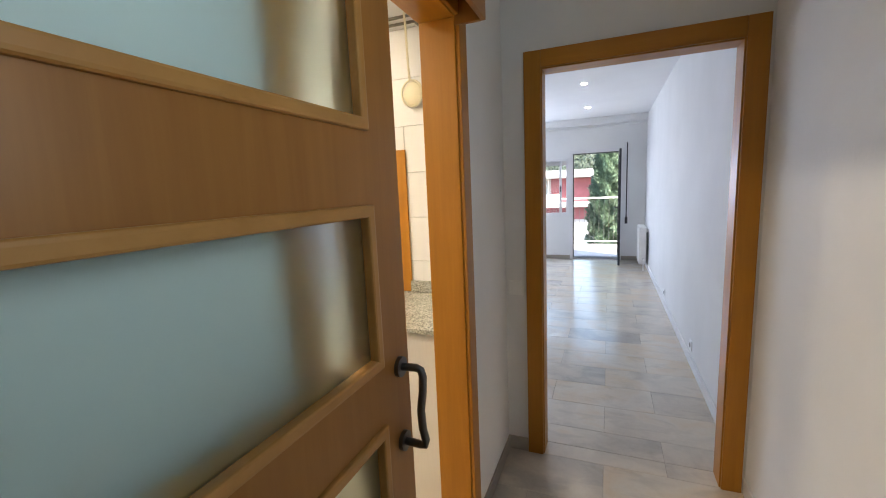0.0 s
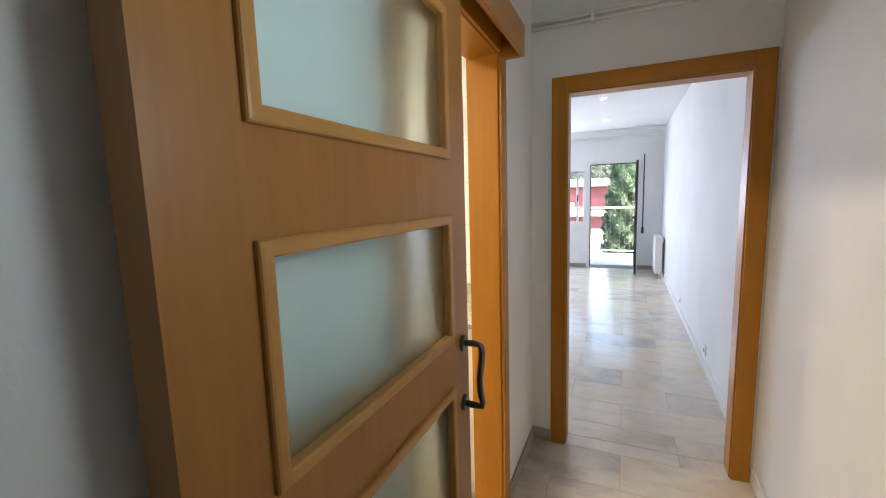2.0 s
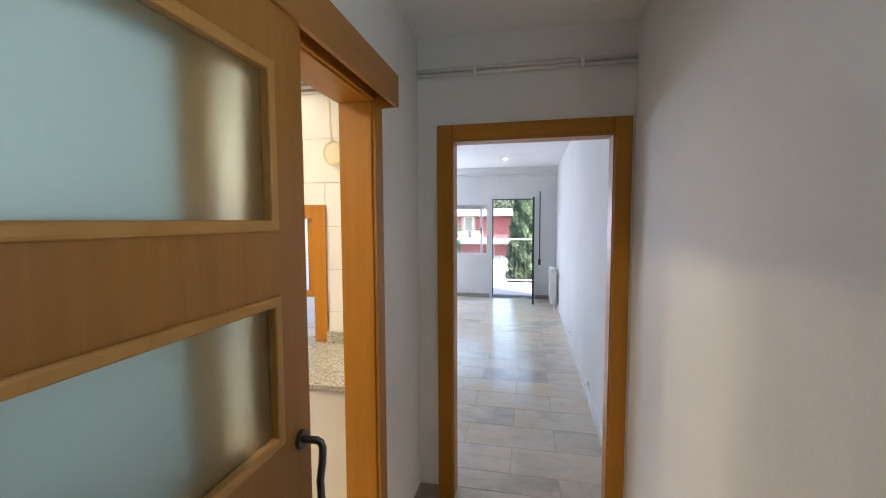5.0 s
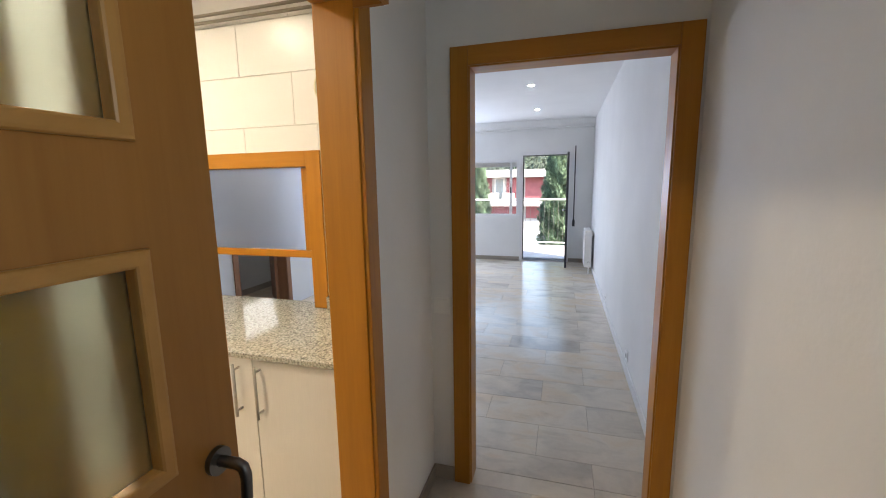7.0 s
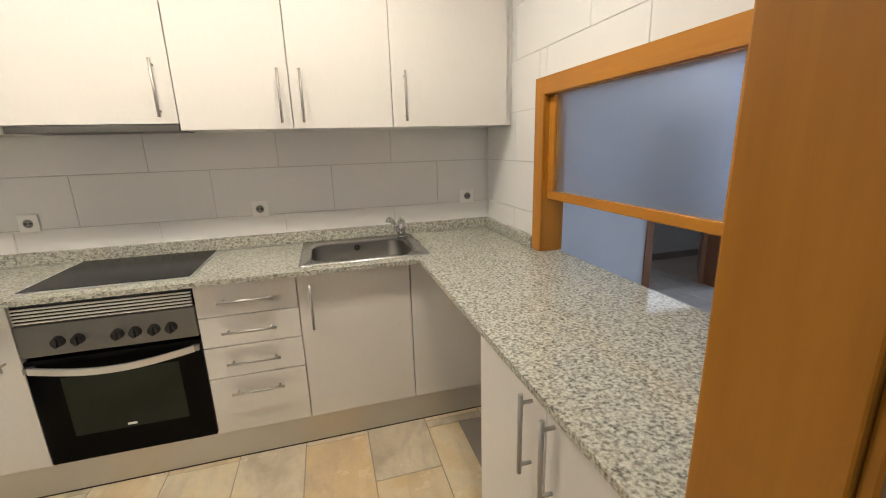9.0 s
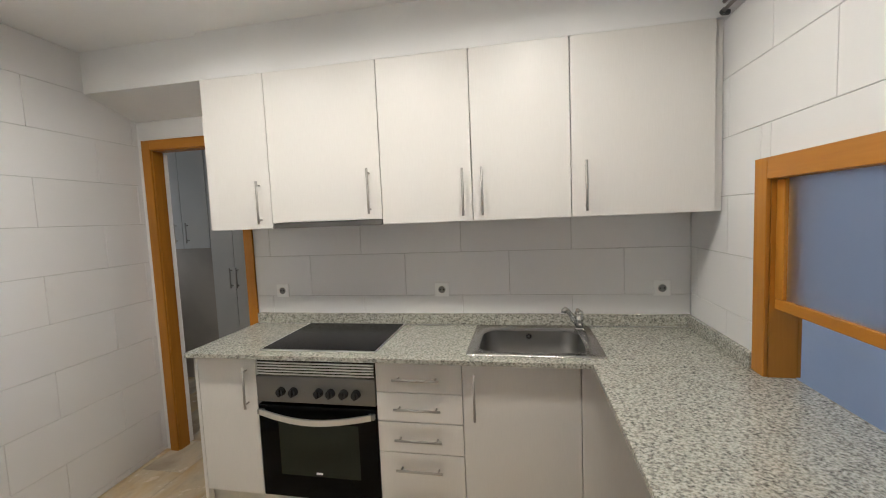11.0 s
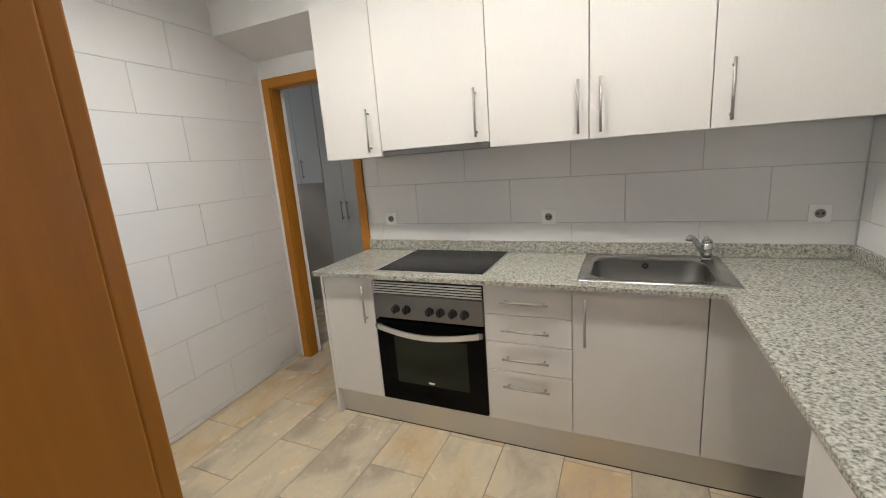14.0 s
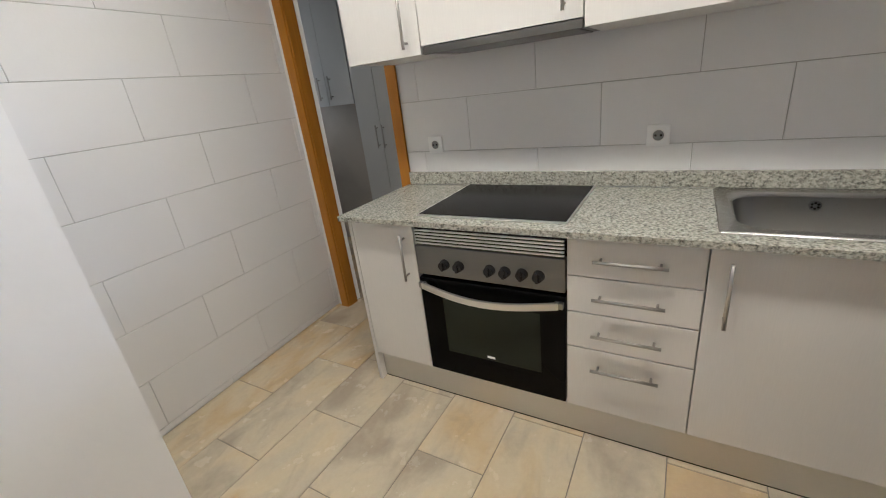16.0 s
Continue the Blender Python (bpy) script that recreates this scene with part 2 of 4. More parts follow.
def thing(name, at, label, category, group="", kind=""):
    ob = new(name)
    ob.location = at
    ORIGIN[ob.name] = Vector(at)
    ob.empty_display_size = 0.1
    return tagged(ob, label, category, group, kind)


def part(name, bm, material, parent=None, label="", smooth=False):
    me = bpy.data.meshes.new(name)
    o = ORIGIN[parent.name] if parent else Vector((0, 0, 0))
    bmesh.ops.translate(bm, verts=bm.verts, vec=-o)
    bm.to_mesh(me)
    bm.free()
    if smooth:
        for p in me.polygons:
            p.use_smooth = len(p.vertices) <= 4
    me.materials.append(material)
    ob = new(name, me)
    if parent:
        ob.parent = parent
        ORIGIN[ob.name] = o
        if label:
            ob["label"] = label
    return ob


def setting(name, bm, material, label, category):
    return tagged(part(name, bm, material), label, category, "", "structure")


def box(x0, x1, y0, y1, z0, z1, bevel=0.0, bm=None):
    out = bm or bmesh.new()
    m = Matrix.Translation(((x0 + x1) / 2, (y0 + y1) / 2, (z0 + z1) / 2)) @ Matrix.Diagonal((abs(x1 - x0), abs(y1 - y0), abs(z1 - z0), 1))
    made = bmesh.ops.create_cube(out, size=1, matrix=m)["verts"]
    if bevel:
        edges = {e for v in made for e in v.link_edges}
        bmesh.ops.bevel(out, geom=list(edges), offset=bevel, segments=2, affect="EDGES", profile=0.6)
    return out


def tube(a, b, r, bm=None, seg=14, r2=None, caps=True):
    out = bm or bmesh.new()
    a, b = Vector(a), Vector(b)
    d = b - a
    m = Matrix.Translation((a + b) / 2) @ d.to_track_quat("Z", "Y").to_matrix().to_4x4()
    bmesh.ops.create_cone(out, cap_ends=caps, segments=seg, radius1=r, radius2=r if r2 is None else r2, depth=d.length, matrix=m)
    return out


def sweep(points, r, seg=10):
    """A round bar along points."""
    bm = bmesh.new()
    pts = [Vector(p) for p in points]
    rings = []
    for i, p in enumerate(pts):
        d = (pts[min(i + 1, len(pts) - 1)] - pts[max(i - 1, 0)]).normalized()
        side = d.orthogonal().normalized() if i == 0 else (side - d * side.dot(d)).normalized()
        up = d.cross(side)
        rings.append([bm.verts.new(p + side * math.cos(a) * r + up * math.sin(a) * r) for a in (2 * math.pi * k / seg for k in range(seg))])
    for u, v in zip(rings, rings[1:]):
        for k in range(seg):
            bm.faces.new((u[k], u[(k + 1) % seg], v[(k + 1) % seg], v[k]))
    bm.faces.new(rings[0][::-1])
    bm.faces.new(rings[-1])
    return bm


def wall(axis, p0, p1, a0, a1, z0, z1, holes=()):
    """A wall between p0 and p1 across, from a0 to a1 along, with openings (from, to, bottom, top)."""
    bm = bmesh.new()

    def put(u0, u1, w0, w1):
        if u1 - u0 > 1e-4 and w1 - w0 > 1e-4:
            if axis == "x":
                box(p0, p1, u0, u1, w0, w1, bm=bm)
            else:
                box(u0, u1, p0, p1, w0, w1, bm=bm)
    at = a0
    for h0, h1, b, t in sorted(holes):
        put(at, h0, z0, z1)
        put(h0, h1, z0, b)
        put(h0, h1, t, z1)
        at = h1
    put(at, a1, z0, z1)
    return bm


# ---- shell ----
H_X0, H_X1, H_Y0, H_Y1 = -0.51, 0.585, -2.6, 2.187
K_X0, K_X1, K_Y0, K_Y1 = -2.685, -0.64, -1.12, 2.10
L_X0, L_X1, L_Y0, L_Y1 = -3.2, 0.60, 2.30, 8.337
C_Z = 2.50
LC_Z = 2.60
D_Y0, D_Y1, D_Z = 0.70, 1.513, 2.02       # kitchen doorway
F_X0, F_X1, F_Z = -0.315, 0.485, 1.985     # opening to the living room
HA = (-2.01, -1.09, 0.855, 1.585)          # serving hatch opening
U_Y0, U_Y1, U_Z = -1.043, -0.437, 1.995     # doorway to the utility room

setting("wall_hall_west", wall("x", K_X1 + 0.008, H_X0, H_Y0, 2.187, 0, 2.6, [(D_Y0 - 0.02, D_Y1 + 0.02, 0, D_Z + 0.02)]), PLASTER, "white painted plaster wall beside the sliding door", "wall")
# the side opening is made up, cut only for the added hall lamp
setting("wall_hall_east", wall("x", H_X1, 0.72, H_Y0, 2.187, 0, 2.6, [(0.14, 0.62, 0.1, 2.1)]), PLASTER, "white painted plaster wall of the hall", "wall")
# unseen slab added to keep the sun from leaking through that opening
setting("wall_hall_outer", box(0.735, 0.80, -0.1, 0.9, 0, 2.4), PLASTER, "unseen white slab keeping sun out of the added side opening", "wall")
setting("wall_hall_south", wall("y", H_Y0 - 0.12, H_Y0, -0.66, 0.72, 0, 2.6), PLASTER, "white painted plaster end wall of the hall", "wall")
setting("wall_hall_north", wall("y", 2.187, 2.30, -0.64, 0.60, 0, 2.72, [(F_X0 - 0.02, F_X1 + 0.02, 0, F_Z + 0.02)]), PLASTER, "white painted wall round the living room doorway", "wall")
setting("wall_kitchen_north", wall("y", 2.108, 2.19, -3.2, -0.64, 0, 2.72, [(HA[0] - 0.02, HA[1] + 0.02, HA[2], HA[3] + 0.02)]), PLASTER, "white wall between kitchen and living room with a hatch", "wall")
setting("wall_kitchen_west", wall("x", -2.80, K_X0 - 0.008, -1.35, 2.108, 0, 2.6, [(U_Y0 - 0.02, U_Y1 + 0.02, 0, U_Z + 0.02)]), PLASTER, "white wall behind the kitchen units", "wall")
setting("wall_kitchen_pier", wall("x", -1.262, K_X1 + 0.008, -1.09, -0.53, 0, 2.5), PLASTER, "plain white projecting wall in the kitchen", "wall")
sw = wall("y", -0.12, -0.008, -1.45, 0.20, 0, 2.55)
SKEW = pose(-1.41, -1.08, 0, 0, 0, 3.2)
bmesh.ops.transform(sw, matrix=SKEW, verts=sw.verts)
setting("wall_kitchen_south", sw, PLASTER, "white wall at the back of the kitchen", "wall")
setting("bulkhead", wall("x", K_X0 - 0.008, -2.3415, -0.366, 2.1, 2.2625, C_Z), PLASTER, "white plastered bulkhead above the wall cabinets", "bulkhead")
bd = wall("x", K_X0 - 0.008, -2.368, -1.25, -0.366, 2.272, C_Z)
for v in bd.verts:
    if v.co.x < -2.6 and v.co.z < 2.3:
        v.co.z = 2.185     # the underside falls towards the doorway
setting("bulkhead_door", bd, PLASTER, "white plastered bulkhead above the utility doorway", "bulkhead")
setting("ceiling_kitchen", box(-2.80, K_X1, -1.35, 2.3, C_Z, 2.6), CEIL, "white painted kitchen ceiling", "ceiling")
setting("ceiling_hall", box(-0.64, 0.72, -2.72, 2.187, 2.53, 2.64), CEIL, "white painted hall ceiling", "ceiling")
setting("ceiling_living", box(L_X0 - 0.1, 0.72, 2.19, 8.5, LC_Z, 2.715), CEIL, "white painted living room ceiling", "ceiling")
setting("wall_living_east", wall("x", L_X1, 0.72, 2.187, 8.5, 0, 2.72), PLASTER, "long white painted living room wall", "wall")
setting("wall_living_west", wall("x", L_X0 - 0.12, L_X0, 2.1, 8.5, 0, 2.72, [(3.84, 4.64, 0, 2.03)]), PLASTER, "white living room wall with an inner doorway", "wall")
# window widened west of x -1.75, out of view, to hold its lamp
WIN = (-3.06, -0.72, 0.86, 1.93)
BD = (-0.66, 0.16, 0.02, 2.01)
setting("wall_living_north", wall("y", L_Y1, 8.57, L_X0, 0.72, -0.2, 2.72, [(WIN[0], WIN[1], WIN[2], WIN[3]), (BD[0], BD[1], BD[2], BD[3])]), PLASTER, "white wall with the window and the balcony door", "wall")
setting("wall_corridor_west", wall("x", -4.27, -4.15, 2.6, 7.0, 0, 2.6, [(4.40, 5.90, 1.90, 2.56)]), PLASTER, "white wall of the inner corridor", "wall")
# unseen slab added behind the corridor lamp to cut off the sky
setting("wall_corridor_outer", box(-4.40, -4.30, 4.2, 6.1, 1.2, 2.7), PLASTER, "unseen white slab cutting off the sky behind the corridor lamp", "wall")
setting("wall_corridor_south", wall("y", 2.5, 2.62, -4.15, L_X0 - 0.12, 0, 2.6), PLASTER, "white end wall of the inner corridor", "wall")
setting("wall_corridor_north", wall("y", 7.0, 7.12, -4.15, L_X0 - 0.12, 0, 2.6), PLASTER, "white end wall of the inner corridor", "wall")
setting("ceiling_corridor", box(-4.27, L_X0 - 0.12, 2.5, 7.12, 2.6, 2.7), CEIL, "white corridor ceiling", "ceiling")
setting("wall_utility_west", wall("x", -4.02, -3.90, -2.8, 0.6, 0, 2.6), PLASTER, "white wall of the utility room", "wall")
setting("wall_utility_north", wall("y", 0.5, 0.62, -3.90, -2.80, 0, 2.6), PLASTER, "white wall of the utility room", "wall")
# made-up opening, cut only to hold the added utility lamp
setting("wall_utility_south", wall("y", -2.8, -2.68, -3.90, -2.80, 0, 2.6, [(-3.65, -3.05, 1.05, 1.95)]), PLASTER, "white wall of the utility room", "wall")
setting("wall_utility_east", wall("x", -2.80, -2.69, -2.8, -1.35, 0, 2.6), PLASTER, "white wall of the utility room", "wall")
# unseen panel added to shut blue sky light out of the utility room
setting("window_3", box(-3.70, -3.0, -2.83, -2.802, 1.0, 2.0), WHITEALU, "unseen white panel blocking the sky behind the added utility lamp", "window")
setting("ceiling_utility", box(-4.02, -2.80, -2.8, 0.62, 2.5, 2.6), CEIL, "white utility room ceiling", "ceiling")
floor = setting("floor", box(-4.3, 0.72, -2.8, 8.5, -0.2, -0.003), GROUT, "slate-look ceramic tile floor with grey joints", "floor")


# ---- door frames ----
def door_frame(name, axis, face0, face1, a0, a1, top, w, label, mats=(WOOD_Z, WOOD_Z, WOOD_X), both=True):
    """Lining and architraves round an opening from a0 to a1 in a wall between face0 and face1."""
    mid = ((face0 + face1) / 2, (a0 + a1) / 2) if axis == "x" else ((a0 + a1) / 2, (face0 + face1) / 2)
    t = thing(name, (*mid, 0), label, "door frame", "", "structure")

    def b(p0, p1, u0, u1, z0, z1, bev=0.003):
        return box(p0, p1, u0, u1, z0, z1, bev) if axis == "x" else box(u0, u1, p0, p1, z0, z1, bev)
    part("lining", b(face0, face1, a0 - 0.022, a0, 0, top + 0.022), mats[0], t)
    part("lining", b(face0, face1, a1, a1 + 0.022, 0, top + 0.022), mats[0], t)
    part("lining", b(face0, face1, a0, a1, top, top + 0.022), mats[2], t)
    for f, d in ((face1, 0.014), (face0, -0.014))[: 2 if both else 1]:
        p0, p1 = min(f, f + d), max(f, f + d)
        part("architrave", b(p0, p1, a0 - w, a0 - 0.006, 0, top + w, 0.004), mats[1], t)
        part("architrave", b(p0, p1, a1 + 0.006, a1 + w, 0, top + w, 0.004), mats[1], t)
        part("architrave", b(p0, p1, a0 - 0.006, a1 + 0.006, top + 0.006, top + w, 0.004), mats[2], t)
    return t


door_frame("door_frame_1", "x", -0.642, -0.508, D_Y0, D_Y1, D_Z, 0.085, "orange beech door lining of the kitchen doorway", (WOOD_Z, WOOD_Z, WOOD_Y), False)
door_frame("door_frame_2", "y", 2.187, 2.30, F_X0, F_X1, F_Z, 0.086, "orange beech door frame to the living room")
door_frame("door_frame_3", "x", -2.765, -2.686, U_Y0, U_Y1, U_Z, 0.068, "orange beech door frame to the utility room", (WOOD_Z, WOOD_Z, WOOD_Y), False)
door_frame("door_frame_4", "x", L_X0 - 0.12, L_X0, 3.86, 4.62, 2.01, 0.08, "brown wooden frame of the inner doorway", (BROWN, BROWN, BROWN))


part("architrave", box(-0.666, -0.643, D_Y0 - 0.085, D_Y0 - 0.004, 0, D_Z + 0.08, 0.003), WOOD_Z, bpy.data.objects["door_frame_1"])


# ---- sliding door ----
def bead_ring(face, side, ya, yb, za, zb, deep):
    """A mitred glazing bead round an opening, with a softly rounded face."""
    bm = bmesh.new()
    profile = ((0.014, -0.002), (0.014, 0.006), (0.012, 0.0085), (0.008, 0.0095), (-0.004, 0.0095), (-0.007, 0.008), (-0.008, 0.005), (-0.008, -deep))
    rings = []
    for grow, high in profile:
        x = face + side * high
        rings.append([bm.verts.new(p) for p in ((x, ya - grow, za - grow), (x, yb + grow, za - grow), (x, yb + grow, zb + grow), (x, ya - grow, zb + grow))])
    for one, two_ in zip(rings, rings[1:]):
        for k in range(4):
            bm.faces.new((one[k], one[(k + 1) % 4], two_[(k + 1) % 4], two_[k]))
    bmesh.ops.recalc_face_normals(bm, faces=bm.faces)
    return bm


def sliding_door():
    x0, x1, y0, y1, z0, z1 = -0.462, -0.412, 0.078, 0.858, 0.012, 2.03
    t = thing("sliding_door", ((x0 + x1) / 2, (y0 + y1) / 2, 0.012), "open beech sliding door with four frosted glass panels", "door")
    ya, yb = 0.20, 0.735
    panels = [(0.215, 0.52), (0.678, 0.977), (1.122, 1.405), (1.562, 1.865)]
    part("stile", box(x0, x1, y0, ya, z0, z1), DOORWOOD, t)
    part("stile", box(x0, x1, yb, y1, z0, z1), DOORWOOD, t)
    edges = [z0] + [v for p in panels for v in p] + [z1]
    for a, b in zip(edges[::2], edges[1::2]):
        part("rail", box(x0, x1, ya, yb, a, b), DOORWOOD, t)
    for a, b in panels:
        g = part("glass", box(-0.427, -0.421, ya, yb, a, b), FROST, t, "frosted pale green glass")
        g.visible_shadow = False
        for face, side, deep in ((x1, 1, 0.010), (x0, -1, 0.036)):
            part("moulding", bead_ring(face, side, ya, yb, a, b, deep), DOORBEAD, t, "pale rounded beech bead")
    h = part("handle", sweep([(-0.412, 0.815, 1.082), (-0.372, 0.815, 1.084), (-0.362, 0.815, 1.080), (-0.358, 0.815, 1.067), (-0.360, 0.815, 1.032), (-0.366, 0.815, 0.992), (-0.364, 0.815, 0.952), (-0.358, 0.815, 0.927), (-0.361, 0.815, 0.916), (-0.372, 0.815, 0.915), (-0.412, 0.815, 0.917)], 0.0085), PEWTER, t, "dark pewter bow handle", True)
    for z in (1.082, 0.917):
        part("rosette", tube((-0.412, 0.815, z), (-0.403, 0.815, z), 0.021, seg=24), PEWTER, h)
    return t


sliding_door()
pel = thing("door_pelmet", (-0.455, 0.4, 2.0), "orange beech pelmet box over the sliding door track", "pelmet")
part("front_board", box(-0.418, -0.402, -0.82, 1.53, 1.995, 2.112, 0.003), PELMET, pel)
part("top_board", box(-0.509, -0.418, -0.82, 1.53, 2.096, 2.112), PELMET, pel)
part("end_board", box(-0.509, -0.418, 1.515, 1.53, 1.995, 2.096), DOORWOOD, pel)
part("track", box(-0.452, -0.422, -0.80, 1.51, 2.05, 2.09), DARKALU, pel)


# ---- kitchen units ----
def bar_handle(parent, a, b, out, r=0.0057):
    """A round bar from a to b on two pegs; out is the way from the front."""
    a, b, out = Vector(a), Vector(b), Vector(out)
    d = (b - a).normalized()
    h = part("handle", tube(a + out, b + out, r, seg=12), HANDLE, parent, "satin metal bar handle", True)
    for p in (a + d * 0.022, b - d * 0.022):
        part("peg", tube(p, p + out, r * 0.8, seg=10), HANDLE, h)


FX = -2.14


def base_unit(name, y0, y1, label, fronts, handles, x_back=-2.66):
    t = thing(name, ((FX + x_back) / 2, (y0 + y1) / 2, 0.0), label, "base cabinet", "kitchen base cabinets")
    part("body", box(x_back, FX - 0.021, y0, y1, 0.165, 0.73 if "sink" in name or "corner" in name else 0.867), FRONT, t)
    for z0, z1 in fronts:
        f = part("drawer_front" if len(fronts) > 1 else "door", box(FX - 0.019, FX, y0 + 0.002, y1 - 0.002, z0 + 0.002, z1 - 0.002, 0.0015), FRONT, t)
        for a, b in handles:
            if z0 <= a[1] <= z1:
                bar_handle(f, (FX, a[0], a[1]), (FX, b[0], b[1]), (0.03, 0, 0))
    return t


base_unit("base_cabinet", -0.343, -0.02, "narrow white base cabinet with one door", [(0.165, 0.864)], [((-0.07, 0.615), (-0.07, 0.82))])
base_unit("drawer_cabinet", 0.59, 0.99, "white drawer cabinet with four drawers", [(0.718, 0.864), (0.58, 0.718), (0.435, 0.58), (0.165, 0.435)],
          [((0.678, z), (0.893, z)) for z in (0.787, 0.65, 0.507, 0.364)])
base_unit("sink_cabinet", 0.99, 1.49, "white sink base cabinet with one door", [(0.165, 0.864)], [((1.044, 0.614), (1.044, 0.822))])
base_unit("corner_cabinet", 1.49, 2.095, "blank white corner panel under the counter", [(0.165, 0.864)], [])
t = thing("end_panel", (-2.4, -0.352, 0), "white side panel closing the row of base cabinets", "panel")
part("panel", box(-2.66, FX + 0.0, -0.362, -0.344, 0.0, 0.868, 0.001), FRONT, t)
t = thing("plinth", (-2.18, 0.85, 0), "brushed aluminium plinth under the base cabinets", "plinth")
part("board", box(-2.19, -2.175, -0.343, 2.095, 0.009, 0.162), ALU, t)
# near-black strip painting the shadow line between plinth and floor
part("seal", box(-2.188, -2.178, -0.343, 2.095, 0.0, 0.009), SHADOWGAP, t, "dark strip painting the shadow line under the plinth")

pen = thing("peninsula_cabinet", (-1.02, 1.83, 0), "white two-door cabinet under the granite peninsula", "base cabinet", "kitchen base cabinets")
part("body", box(-1.40, -0.66, 1.575, 2.09, 0.10, 0.868), FRONT, pen)
part("plinth", box(-1.385, -0.66, 1.61, 1.63, 0.0, 0.10), ALU, pen)
for x0, x1, hx in ((-1.40, -1.012, -1.075), (-1.012, -0.645, -0.98)):
    d = part("door", box(x0 + 0.002, x1 - 0.002, 1.555, 1.574, 0.10, 0.864, 0.0015), FRONT, pen)
    bar_handle(d, (hx, 1.555, 0.635), (hx, 1.555, 0.843), (0, -0.03, 0))

# ---- worktop ----
wt = thing("worktop", (-2.38, 1.2, 0.852), "polished speckled granite worktop with an upstand", "worktop")
for piece in ((-2.663, -2.095, -0.372, 1.05), (-2.663, -2.095, 1.55, 2.09), (-2.663, -2.57, 1.05, 1.55), (-2.20, -2.095, 1.05, 1.55)):
    part("slab", box(*piece, 0.869, 0.89), GRANITE, wt)
part("slab", box(-2.094, -0.645, 1.53, 2.189, 0.869, 0.89, 0.002), GRANITE, wt)
part("upstand", box(-2.684, -2.664, -0.365, 2.098, 0.891, 0.953, 0.002), GRANITE, wt)
part("upstand", box(-2.663, -2.086, 2.078, 2.098, 0.891, 0.953, 0.002), GRANITE, wt)
part("upstand", box(-1.016, -0.645, 2.078, 2.098, 0.891, 0.953, 0.002), GRANITE, wt)


# ---- wall cabinets ----
def wall_unit(y0, y1, z0, handle_y, label):
    t = thing("wall_cabinet", (-2.52, (y0 + y1) / 2, z0), label, "wall cabinet", "white wall cabinets")
    part("body", box(-2.676, -2.368, y0 + 0.001, y1 - 0.001, z0 + 0.002, 2.260), FRONT, t)
    d = part("door", box(-2.359, -2.34, y0 + 0.002, y1 - 0.002, z0, 2.2615, 0.0015), FRONT, t)
    bar_handle(d, (-2.34, handle_y, z0 + 0.025), (-2.34, handle_y, z0 + 0.245), (0.03, 0, 0))


wall_unit(-0.365, 0.0, 1.478, -0.06, "narrow white wall cabinet with a bar handle")
wall_unit(0.0, 0.597, 1.506, 0.538, "white wall cabinet above the extractor hood")
wall_unit(0.597, 1.042, 1.478, 1.0, "white wall cabinet with a bar handle")
wall_unit(1.042, 1.486, 1.478, 1.09, "white wall cabinet with a bar handle")
wall_unit(1.486, 2.066, 1.478, 1.548, "wide white wall cabinet with a bar handle")
t = thing("filler_strip", (-2.36, 2.08, 1.478), "white filler strip between wall cabinet and wall", "filler")
part("strip", box(-2.374, -2.36, 2.068, 2.098, 1.478, 2.262), FRONT, t)
t = thing("cooker_hood", (-2.5, 0.3, 1.462), "slim stainless steel extractor hood", "extractor hood")
part("body", box(-2.676, -2.365, 0.004, 0.593, 1.484, 1.504), HOODM, t)
part("front", box(-2.364, -2.343, 0.004, 0.593, 1.476, 1.503, 0.003), HOODM, t)
part("filter", box(-2.65, -2.38, 0.03, 0.567, 1.480, 1.4835), PEWTER, t)


